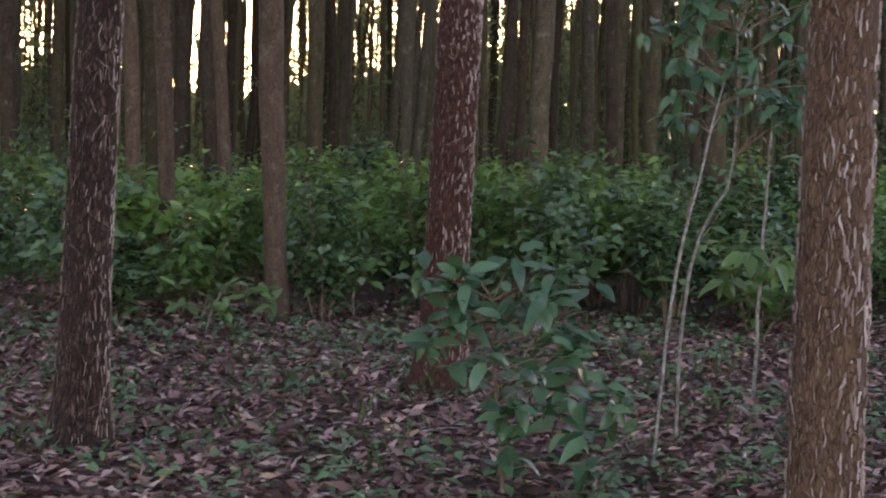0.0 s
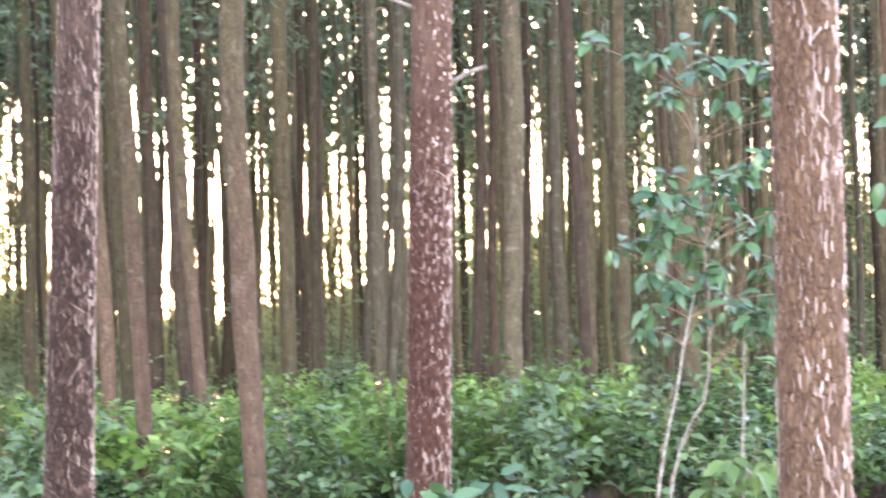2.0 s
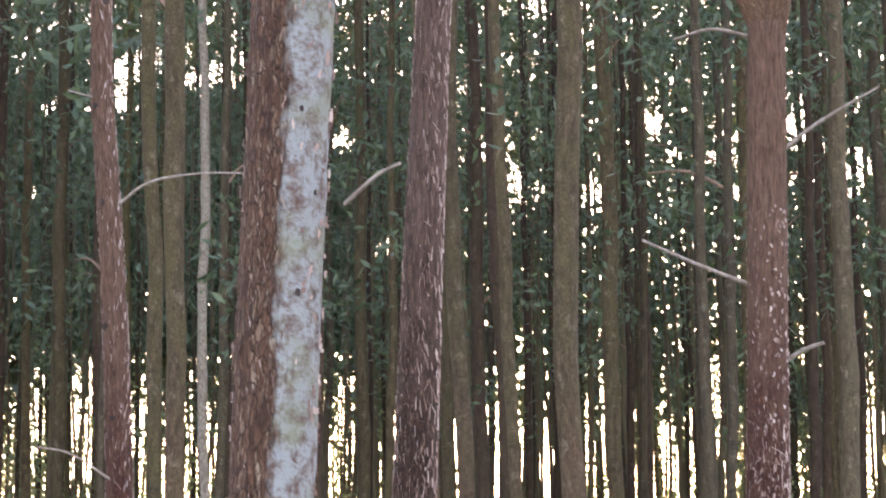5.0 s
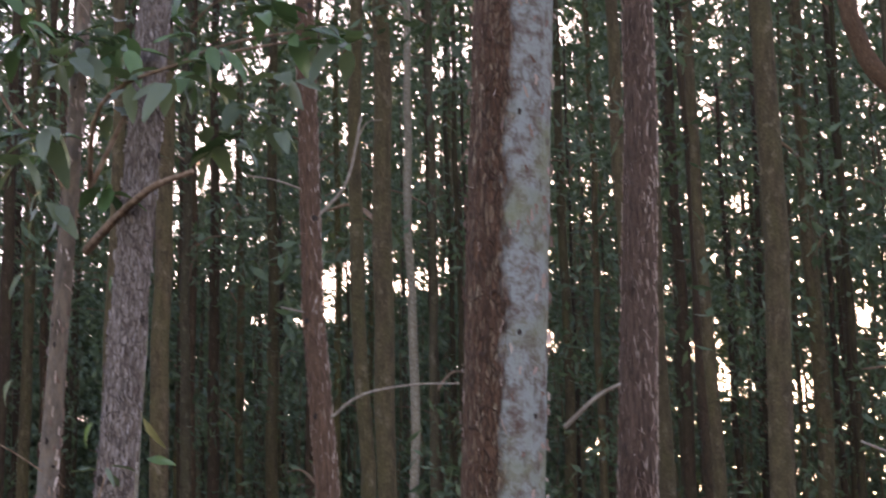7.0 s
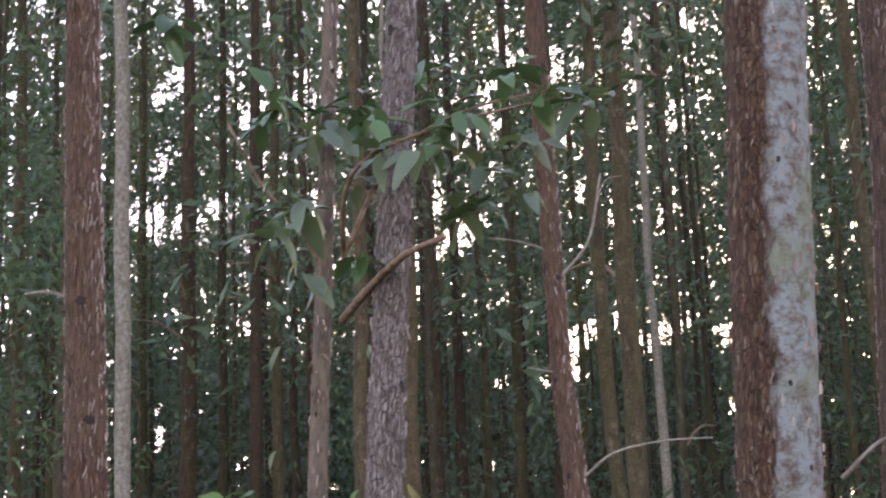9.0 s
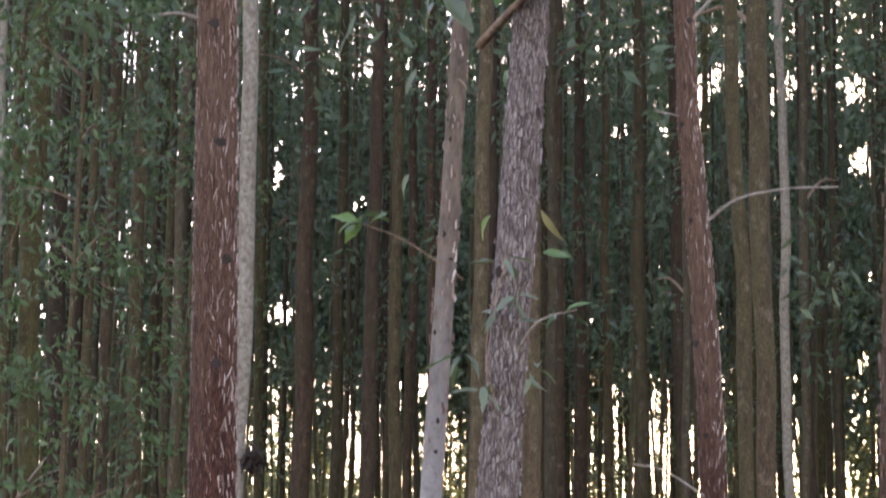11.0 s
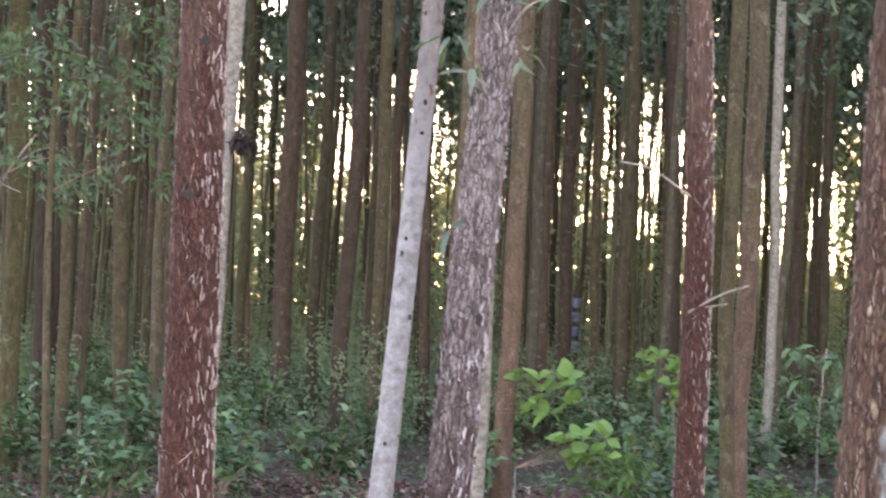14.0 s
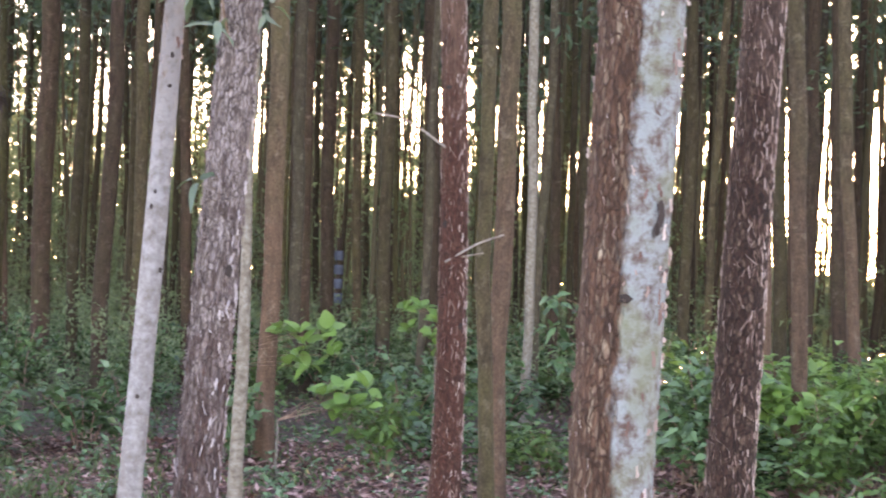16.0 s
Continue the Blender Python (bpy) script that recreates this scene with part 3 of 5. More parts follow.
def tree(x, y, lean, bow, r0, taper, material, label, top=14.0, close=False, flare=0.35, crown=0, seed=1, boughs=3, turn=0.0):
    """A plantation tree: a slender, slightly bowed trunk with a root flare, side boughs and a high crown."""
    t = thing("tree", (x, y, 0), label, "tree", "plantation trees")
    near = min(top, 7.5) if close else top
    c, r = trunk_line(lean, bow, r0, taper, -0.12, near, 0.035 if close else 0.55, flare)
    if not close:
        c[:, 0] += 0.016 * np.sin(c[:, 2] * 1.5 + seed) + 0.009 * np.sin(c[:, 2] * 4.1 + 2 * seed)
        c[:, 1] += 0.012 * np.sin(c[:, 2] * 1.9 + 3 * seed)
    part("trunk", tube("trunk", c, r, 48 if close else 12, 0.03 if close else 0.075, seed), material, t)
    if close and top > near + 0.5:
        c2, r2 = trunk_line(lean, bow, r0, taper, near, top, 0.3, 0)
        part("upper_trunk", tube("upper_trunk", c2, r2, 14, 0.03, seed + 1), material, t)
    mesh, arms = CROWNS[crown % len(CROWNS)]
    head = part("crown", mesh, None, t, kind="stuff")
    full, _ = trunk_line(lean, bow, r0, taper, 0, top, 0.5, 0)
    k = int(np.argmin(abs(full[:, 2] - 8)))
    head.location = (full[k, 0], full[k, 1], 3.0 if close else 0.0)
    head.rotation_euler = (0, 0, turn)
    for n in range(boughs):
        root, tip = arms[n * 5]
        cs, sn = math.cos(turn), math.sin(turn)
        tip = np.array([cs * tip[0] - sn * tip[1], sn * tip[0] + cs * tip[1], tip[2] + (3.0 if close else 0)])
        k = int(np.argmin(abs(full[:, 2] - tip[2] + 0.4)))
        limb(t, [full[k], full[k] * 0.5 + tip * 0.5 + np.array([0, 0, 0.1]), tip], 0.022, 0.008, TWIG, seed=seed + n, sides=5)
    return t, c, r


# ================= ground =================
def ground_height(x, y):
    return 0.025 * np.sin(x * 0.9 + 1.3) * np.sin(y * 0.7) + 0.015 * np.sin(x * 2.3 + y * 1.7)


def ground_sheet():
    rings = np.r_[0.0, np.geomspace(0.8, 40, 90), np.geomspace(46, 900, 24)]
    spokes = 180
    a = np.arange(spokes) / spokes * 2 * np.pi
    x, y = rings[:, None] * np.cos(a), rings[:, None] * np.sin(a)
    z = ground_height(x, y) * np.clip(1.6 - rings[:, None] / 40, 0, 1)
    i, j = np.meshgrid(np.arange(len(rings) - 1), np.arange(spokes), indexing="ij")
    p, q = i * spokes + j, i * spokes + (j + 1) % spokes
    t = np.concatenate([np.stack([p, p + spokes, q], -1).reshape(-1, 3), np.stack([q, p + spokes, q + spokes], -1).reshape(-1, 3)])
    me = quick_mesh("ground", np.stack([x, y, z], -1).reshape(-1, 3), t)
    me.materials.append(SOIL)
    return tagged(new("ground", me), "dark forest soil under leaf litter", "ground", kind="structure")


ground_sheet()

# ================= the trees that stand nearest =================
half_lichen, c, r = tree(-1.240, 3.166, (0.0177, 0.0069), (0.0059, 0.0023), 0.068, 0.0012, BARK_LICHEN, "slender tree, brown bark half coated in pale lichen", close=True, flare=0.5, crown=1, seed=11)
flakes(half_lichen, c, r, 1000, 0.019, 0.0040, 0.0, 5.0, 12)
limb(half_lichen, [(0.18, 0.013, 2.20), (0.232, 0.033, 2.25), (0.272, 0.043, 2.27)], 0.0042, 0.003, label="broken dead twig", seed=3)

for z, turn_by, w, h in ((1.61, 0.78, 0.009, 0.024), (1.585, 0.70, 0.006, 0.012), (1.47, 0.05, 0.011, 0.008), (2.05, 0.4, 0.005, 0.007), (2.36, 0.3, 0.004, 0.006), (2.22, 0.75, 0.004, 0.005), (2.75, 0.2, 0.004, 0.006)):
    knot_on(half_lichen, c, r, z, turn_by, w, h)

red_tree, c, r = tree(-2.564, 8.104, (0.0332, 0.0105), (0.0027, 0.0009), 0.103, -0.0075, BARK_DEEP, "dark red-brown fissured tree with pale bark slivers", close=True, flare=0.75, crown=2, seed=21)
flakes(red_tree, c, r, 3000, 0.044, 0.0030, 0.1, 5.5, 22)

forked, c, r = tree(-1.401, 10.305, (0.0378, 0.0051), (0.0000, 0.0000), 0.112, -0.0035, BARK_RED, "red-brown fissured tree that forks above head height", top=4.46, close=True, flare=0.85, crown=3, seed=31, boughs=0)
flakes(forked, c, r, 1500, 0.040, 0.0055, 0.15, 2.4, 32)
flakes(forked, c, r, 700, 0.022, 0.0120, 1.7, 3.5, 40)
top = np.array([0.18, 0.024, 4.40])
limb(forked, [top, (0.0, 0.0, 4.81), (-0.13, -0.02, 5.13), (-0.40, -0.04, 5.7), (-0.6, 0, 8.0)], 0.075, 0.04, BARK_BROWN, sides=18, seed=33, name="fork_limb")
limb(forked, [top, (0.27, 0.03, 4.78), (0.37, 0.04, 5.21), (0.6, 0.0, 7.6)], 0.082, 0.045, BARK_BROWN, sides=18, seed=34, name="fork_limb")
limb(forked, [(0.05, 0.0, 3.10), (-0.24, -0.03, 3.23), (-0.50, -0.08, 3.36)], 0.012, 0.007, label="grey dead branch", seed=35)
limb(forked, [(0.18, 0.03, 2.71), (0.29, 0.03, 2.77), (0.385, 0.04, 2.80)], 0.013, 0.010, label="grey dead branch stub", seed=36)
limb(forked, [(0.17, 0.02, 3.75), (0.39, 0.04, 3.92), (0.72, 0.07, 4.1)], 0.014, 0.006, label="grey dead branch", seed=38)
limb(forked, [(0.17, 0.02, 3.76), (0.07, 0.01, 3.93)], 0.012, 0.007, label="grey dead branch stub", seed=39)
limb(forked, [(0.1, 0.01, 4.40), (-0.11, -0.01, 4.46), (-0.31, -0.05, 4.41)], 0.012, 0.006, label="grey dead branch", seed=37)

broad, c, r = tree(0.266, 4.492, (0.0116, -0.0007), (0.0000, -0.0000), 0.083, -0.0075, BARK_BROWN, "brown tree covered in pale vertical bark flakes", close=True, flare=0.40, crown=4, seed=41)
flakes(broad, c, r, 3000, 0.040, 0.0043, 0.0, 4.5, 42)
flakes(broad, c, r, 1000, 0.020, 0.0036, 0.0, 4.5, 43)

tall_red, c, r = tree(-4.800, 5.893, (-0.0021, -0.0017), (-0.0023, -0.0019), 0.104, -0.0083, BARK_RED, "straight red-brown tree with pale bark slivers", close=True, flare=0.70, crown=5, seed=51)
flakes(tall_red, c, r, 3000, 0.040, 0.0034, 0.1, 5.0, 52)
for z, a in ((3.29, 0.15), (2.46, 0.1), (3.75, -0.2), (2.85, 0.5), (1.9, -0.4)):
    knot_on(tall_red, c, r, z, a, 0.022, 0.018)
limb(tall_red, [(-0.08, -0.06, 3.78), (-0.15, -0.13, 3.80), (-0.21, -0.18, 3.79)], 0.009, 0.006, label="grey dead twig", seed=53)

pale_pole, c, r = tree(-3.132, 4.521, (0.0593, 0.0411), (-0.0035, -0.0024), 0.036, -0.0038, BARK_POLE, "thin leaning tree with pale grey bark", top=9.0, close=True, flare=0.3, crown=6, seed=61)
flakes(pale_pole, c, r, 325, 0.030, 0.0050, 2.0, 4.6, 69)
knots_on(pale_pole, c, r, 20, 0.9, 4.2, 0.0065, 67)
grey_lean, c, r = tree(-2.824, 4.366, (0.0500, 0.0324), (0.0005, 0.0003), 0.060, -0.0046, BARK_GREY, "leaning tree with flaky grey bark", top=10.0, close=True, flare=0.4, crown=7, seed=71)
flakes(grey_lean, c, r, 1000, 0.026, 0.0036, 0.0, 1.5, 72, FLAKE_GREY)
knots_on(grey_lean, c, r, 7, 1.0, 3.8, 0.011, 75)
flakes(grey_lean, c, r, 800, 0.026, 0.0028, 1.5, 4.5, 73, FLAKE_GREY)

slim_red, c, r = tree(-5.122, 10.852, (0.0276, 0.0130), (-0.0117, -0.0055), 0.090, -0.0056, BARK_RED, "slim red-brown tree with dead side branches", close=True, flare=0.4, crown=0, seed=81)
flakes(slim_red, c, r, 2100, 0.042, 0.0042, 0.1, 6.5, 82)
knots_on(slim_red, c, r, 9, 1.2, 6.5, 0.02, 87)
O = np.array([-5.142, 10.843, 0.0])
for pts, a, b, s in (
    ([(-5.15, 10.80, 3.88), (-4.94, 10.80, 4.0), (-4.66, 10.9, 4.05), (-4.40, 11.0, 4.05)], 0.012, 0.006, 1),
    ([(-5.22, 10.78, 5.12), (-5.05, 10.85, 5.35), (-4.97, 10.90, 5.77)], 0.014, 0.009, 2),
    ([(-5.02, 10.86, 5.48), (-4.95, 10.90, 5.71), (-4.85, 10.95, 5.75)], 0.007, 0.004, 3),
    ([(-5.25, 10.76, 5.28), (-5.46, 10.69, 5.37), (-5.62, 10.61, 5.40)], 0.010, 0.006, 4),
    ([(-5.20, 10.76, 4.50), (-5.43, 10.70, 4.57)], 0.009, 0.006, 5),
    ([(-5.14, 10.76, 1.60), (-4.98, 10.85, 1.71), (-4.83, 10.90, 1.77)], 0.010, 0.007, 6),
    ([(-5.06, 10.82, 1.635), (-4.94, 10.86, 1.66)], 0.007, 0.005, 7),
    ([(-5.15, 10.78, 2.26), (-5.39, 10.72, 2.42), (-5.56, 10.63, 2.46)], 0.010, 0.006, 8),
):
    limb(slim_red, np.array(pts) - O, 0.8 * a, 0.8 * b, label="grey dead branch", seed=s)

# ================= the trees behind them =================
tree(-7.543, 9.333, (0.0611, 0.0494), (-0.0095, -0.0077), 0.049, -0.0005, BARK_PALE, "thin pale tree with a dark clump hanging on it", crown=1, seed=101)
tree(-5.940, 9.847, (0.0154, 0.0093), (0.0000, 0.0000), 0.043, -0.008, BARK_PALE, "thin pale tree behind the leaning grey one", top=8, crown=2, seed=102)
tree(-5.308, 11.867, (-0.0197, -0.0088), (0.0000, 0.0000), 0.048, -0.0003, BARK_OLIVE, "thin olive-brown tree beside a twin", crown=3, seed=103)
tree(-5.449, 12.352, (-0.0004, -0.0002), (0.0000, 0.0000), 0.062, 0.001, BARK_TAN, "olive-brown tree beside a thinner twin", crown=4, seed=104)
tree(-3.827, 13.986, (-0.0576, -0.0158), (0.0047, 0.0013), 0.058, 0.0, BARK_TAN, "slender brown tree in front of low shrubs", crown=5, seed=105)
tree(-2.972, 13.579, (-0.0733, -0.0160), (0.0131, 0.0029), 0.078, 0.002, BARK_TAN, "bowed brown tree at the edge of the shrubs", crown=6, seed=106)
tree(-4.810, 16.305, (-0.0242, -0.0071), (0.0000, 0.0000), 0.062, 0.001, BARK_TAN, "thin grey-brown tree among shrubs", crown=7, seed=107)
side_lichen, c, r = tree(0.939, 8.146, (0.0170, -0.0019), (0.0014, -0.0002), 0.056, -0.005, BARK_SIDE, "slender tree, dark bark with one pale lichen side", close=True, crown=0, seed=108)
flakes(side_lichen, c, r, 406, 0.045, 0.0065, 0.1, 4.0, 109)
tree(1.194, 9.122, (0.0618, -0.0085), (-0.004, 0), 0.033, -0.002, BARK_PALE, "thin leaning tree with pale bark", top=8, crown=1, seed=110)
tree(-8.314, 14.253, (0.0031, 0.0018), (0.0000, 0.0000), 0.076, 0.0, BARK_TAN, "straight olive-brown tree among low shrubs", crown=2, seed=111)
tree(-8.205, 19.331, (-0.0053, -0.0023), (0.0000, 0.0000), 0.050, 0, BARK_PALE, "thin tree with pale patchy bark", crown=3, seed=112)
tree(-6.074, 21.145, (-0.0224, -0.0065), (0, 0), 0.075, 0, BARK_OLIVE, "olive-brown slender plantation tree", crown=4, seed=113)
tree(-12.70, 22.688, (-0.0104, -0.0058), (0, 0), 0.075, -0.002, BARK_DARK, "dark brown slender plantation tree", crown=5, seed=114)
tree(-15.469, 20.897, (0.0005, 0.0004), (0.0000, 0.0000), 0.115, 0.0, BARK_DARK, "dark red-brown plantation tree", crown=6, seed=115)
tree(-13.447, 19.273, (0.0195, 0.0136), (0.0000, 0.0000), 0.098, -0.0033, BARK_DARK, "dark red-brown leaning plantation tree", crown=7, seed=116)
tree(-14.302, 15.377, (-0.0294, -0.0274), (0.0000, 0.0000), 0.104, -0.0045, BARK_DARK, "dark brown slender plantation tree", crown=0, seed=117)
tree(-12.121, 12.622, (-0.0174, -0.0167), (0.0000, 0.0000), 0.078, 0.002, BARK_MOSS, "mossy yellow-brown plantation tree", crown=1, seed=118)
snag, _, _ = tree(-11.925, 12.116, (-0.0310, -0.0305), (0.0000, 0.0000), 0.050, -0.003, BARK_PALE, "thin tree with white bark", top=8, crown=2, seed=119)
limb(snag, [(-0.1, -0.01, 2.11), (-0.13, -0.05, 2.43), (-0.17, -0.08, 2.71)], 0.018, 0.010, label="grey dead branch", seed=700)
limb(snag, [(-0.05, 0.03, 2.3), (0.04, 0.12, 2.56), (0.17, 0.25, 2.83)], 0.013, 0.008, label="grey dead branch", seed=701)
limb(snag, [(-0.09, -0.01, 2.48), (0.01, 0.09, 2.4), (0.1, 0.18, 2.35)], 0.009, 0.005, label="grey dead branch", seed=702)
limb(snag, [(0.25, 0.32, 2.73), (0.17, 0.24, 2.69), (0.07, 0.15, 2.58)], 0.006, 0.004, label="grey dead branch", seed=703)
tree(-12.494, 13.643, (-0.0057, -0.0053), (0.0000, 0.0000), 0.060, -0.004, BARK_OLIVE, "olive-brown slender plantation tree", crown=3, seed=120)
tree(-15.405, 18.403, (-0.0079, -0.0066), (0.0000, 0.0000), 0.078, -0.0025, BARK_DULL, "grey-brown slender plantation tree", crown=4, seed=121)
tree(-1.975, 20.907, (0.0222, 0.0021), (0.0000, 0.0000), 0.098, -0.0008, BARK_DULL, "pale grey plantation tree behind shrubs", crown=5, seed=122)
tree(-2.487, 21.859, (0.0418, 0.0048), (0.0000, 0.0000), 0.062, -0.0028, BARK_DARK, "dark plantation tree behind shrubs", crown=6, seed=123)
tree(-1.144, 19.967, (-0.0208, -0.0012), (0.0000, 0.0000), 0.066, -0.0009, BARK_DARK, "dark slender tree behind shrubs", crown=7, seed=124)
tree(-0.919, 21.981, (0.0178, 0.0007), (0.0000, 0.0000), 0.078, 0.0, BARK_OLIVE, "olive-brown tree behind shrubs", crown=0, seed=125)
tree(-1.716, 23.939, (0.0056, 0.0004), (0.0000, 0.0000), 0.078, -0.002, BARK_DULL, "grey-brown tree behind shrubs", crown=1, seed=126)
tree(-0.179, 18.999, (0.0147, 0.0001), (0.0000, 0.0000), 0.092, 0.0, BARK_OLIVE, "stout olive-brown tree behind shrubs", crown=2, seed=127)
tree(1.952, 21.913, (0.0100, -0.0009), (0.0000, -0.0000), 0.090, -0.0024, BARK_RED, "red-brown tree behind shrubs", crown=3, seed=128)
tree(-3.064, 19.764, (0.0469, 0.0073), (0.0000, 0.0000), 0.050, 0.0, BARK_DULL, "pale grey slender tree behind shrubs", crown=4, seed=129)
tree(-3.148, 19.751, (0.0047, 0.0007), (0.0000, 0.0000), 0.062, -0.002, BARK_DULL, "thin grey tree among shrubs", top=10, crown=5, seed=130)
tree(-4.437, 21.548, (0.0015, 0.0003), (0.0000, 0.0000), 0.088, 0.0, BARK_OLIVE, "leaning olive-brown plantation tree", crown=6, seed=131)
tree(-4.820, 19.411, (-0.0478, -0.0122), (0, 0), 0.062, 0.001, BARK_TAN, "brown plantation tree before the low sun", crown=7, seed=132)
tree(-4.688, 24.556, (0.0113, 0.0022), (0.0000, 0.0000), 0.062, -0.001, BARK_DARK, "dark slender plantation tree", crown=0, seed=133)
tree(-5.193, 20.348, (-0.0370, -0.0094), (0.0000, 0.0000), 0.080, -0.002, BARK_DARK, "dark plantation tree before the low sun", crown=1, seed=134)

tree(-7.510, 20.678, (0.0002, 0.0001), (0.0000, 0.0000), 0.082, -0.001, BARK_DARK, "dark brown plantation tree in deep shade", crown=0, seed=140)
tree(-8.323, 24.632, (0.0012, 0.0004), (0.0000, 0.0000), 0.078, -0.001, BARK_OLIVE, "olive-brown slender plantation tree", crown=1, seed=141)
tree(-6.336, 23.149, (-0.0032, -0.0009), (0.0000, 0.0000), 0.080, -0.001, BARK_DARK, "dark brown plantation tree before the low sun", crown=2, seed=142)
tree(-8.515, 33.948, (0.0060, 0.0015), (0.0000, 0.0000), 0.068, -0.001, BARK_DARK, "dark brown slender plantation tree", crown=3, seed=143)
tree(-6.456, 32.362, (0.0114, 0.0023), (0.0000, 0.0000), 0.066, -0.001, BARK_DARK, "dark brown slender plantation tree", crown=4, seed=144)
tree(-3.171, 29.832, (0.0327, 0.0035), (0.0000, 0.0000), 0.066, -0.001, BARK_DARK, "dark brown slender plantation tree", crown=5, seed=145)
tree(-2.681, 29.880, (0.0352, 0.0032), (0.0000, 0.0000), 0.058, -0.001, BARK_DARK, "dark brown slender plantation tree", crown=6, seed=146)
tree(0.405, 24.997, (0.0020, -0.0000), (0.0000, -0.0000), 0.068, -0.001, BARK_OLIVE, "olive-brown slender plantation tree", crown=7, seed=147)
tree(-0.488, 26.996, (-0.0004, -0.0000), (0.0000, 0.0000), 0.060, -0.001, BARK_DARK, "dark brown slender plantation tree", crown=0, seed=148)
tree(-13.534, 13.336, (-0.0010, -0.0010), (0.0000, 0.0000), 0.066, -0.001, BARK_DULL, "grey-brown slender plantation tree", crown=1, seed=149)
tree(-15.744, 15.366, (-0.0102, -0.0105), (0.0000, 0.0000), 0.055, -0.001, BARK_PALE, "thin tree with pale patchy bark", crown=2, seed=150)
tree(-14.393, 16.638, (-0.0256, -0.0221), (0.0000, 0.0000), 0.084, -0.001, BARK_OLIVE, "straight olive-brown plantation tree", crown=3, seed=151)
tree(-18.232, 23.824, (-0.0294, -0.0225), (0.0000, 0.0000), 0.064, -0.001, BARK_TAN, "thin warm-brown plantation tree", crown=4, seed=152)
tree(-15.743, 21.935, (0.0099, 0.0071), (0.0000, 0.0000), 0.080, -0.001, BARK_OLIVE, "olive-brown slender plantation tree", crown=5, seed=153)
tree(-13.922, 20.765, (-0.0088, -0.0059), (0.0000, 0.0000), 0.082, -0.001, BARK_OLIVE, "straight olive-brown plantation tree", crown=6, seed=154)
tree(-8.472, 13.573, (0.0189, 0.0118), (0.0000, 0.0000), 0.062, -0.001, BARK_TAN, "brown tree behind the leaning grey one", crown=7, seed=155)
tree(-12.330, 21.748, (0.0003, 0.0002), (0.0000, 0.0000), 0.076, -0.001, BARK_DULL, "grey-brown slender plantation tree", crown=0, seed=156)
tree(-13.420, 24.574, (-0.0090, -0.0049), (0.0000, 0.0000), 0.094, -0.001, BARK_DARK, "straight dark brown plantation tree", crown=1, seed=157)
tree(-13.504, 25.664, (-0.0219, -0.0115), (0.0000, 0.0000), 0.068, -0.001, BARK_OLIVE, "olive-brown slender plantation tree", crown=2, seed=158)
tree(-11.831, 23.152, (-0.0005, -0.0003), (0.0000, 0.0000), 0.090, -0.001, BARK_OLIVE, "straight olive-brown plantation tree", crown=3, seed=159)
tree(-11.215, 23.457, (-0.0372, -0.0178), (0.0000, 0.0000), 0.084, -0.001, BARK_DARK, "straight dark brown plantation tree", crown=4, seed=160)
tree(-10.599, 25.917, (-0.0186, -0.0076), (0.0000, 0.0000), 0.066, -0.001, BARK_DARK, "dark brown slender plantation tree", crown=5, seed=161)
tree(-15.768, 27.846, (-0.0135, -0.0077), (0.0000, 0.0000), 0.085, -0.001, BARK_DARK, "dark red-brown plantation tree", crown=6, seed=162)
tree(-11.426, 27.739, (-0.0109, -0.0045), (0.0000, 0.0000), 0.068, -0.001, BARK_OLIVE, "olive-brown slender plantation tree", crown=7, seed=163)
tree(-7.472, 22.807, (0.0303, 0.0099), (0.0000, 0.0000), 0.052, -0.001, BARK_OLIVE, "olive-brown thin plantation tree", crown=0, seed=164)

def young_tree(az, d, top, seed):
    """A young tree in full leaf from low down: a thin stem, short boughs and small bright leaves in tufts."""
    rng = np.random.default_rng(seed)
    a = radians(az)
    t = thing("young_tree", (-math.sin(a) * d, math.cos(a) * d, 0), "young tree in full green leaf from low down", "tree", "young leafy trees")
    z = np.linspace(-0.1, top, 18)
    line = np.stack([0.06 * np.sin(z * 0.8 + seed), 0.05 * np.sin(z * 1.1 + 2 * seed), z], -1)
    part("trunk", tube("trunk", line, np.linspace(0.032, 0.010, 18), 9, 0.05, seed), BARK_OLIVE, t)
    base = []
    for n in range(46):
        h = rng.uniform(2.2, top)
        b, out = rng.uniform(0, 6.28), rng.uniform(0.25, 0.95) * (1.1 - 0.5 * h / top)
        root = line[int(np.argmin(abs(z - h)))]
        tip = root + [math.cos(b) * out, math.sin(b) * out, out * rng.uniform(0.0, 0.7)]
        if n < 12:
            limb(t, [root, (root + tip) / 2 + [0, 0, 0.05], tip], 0.008, 0.003, TWIG, seed=seed + n, sides=5)
        for s in (0.55, 0.8, 1.0):
            base.append(root + (tip - root) * s + rng.normal(0, 0.085, (9, 3)))
    base = np.vstack(base)
    m = len(base)
    me = leaf_cloud("foliage", base, rng.normal(0, 0.7, (m, 3)) + [0, 0, -0.3], rng.normal(0, 0.6, (m, 3)) + [0, -0.4, 0.6], rng.uniform(0.07, 0.13, m), rng.uniform(0.026, 0.048, m))
    part("foliage", me, LEAF_YOUNG, t, kind="stuff")


for n, (az, d, top) in enumerate(((46.6, 14.5, 7.5), (44.7, 17.0, 8.5), (43.0, 15.5, 8.0), (41.9, 18.5, 8.5), (39.9, 19.5, 9.0), (45.6, 20.0, 9.5), (47.8, 17.5, 8.0))):
    young_tree(az, d, top, 640 + 20 * n)

nest = thing("dead_leaf_clump", (-7.36, 9.43, 2.44), "dark clump of dead leaves caught on a thin trunk", "leaf clump")
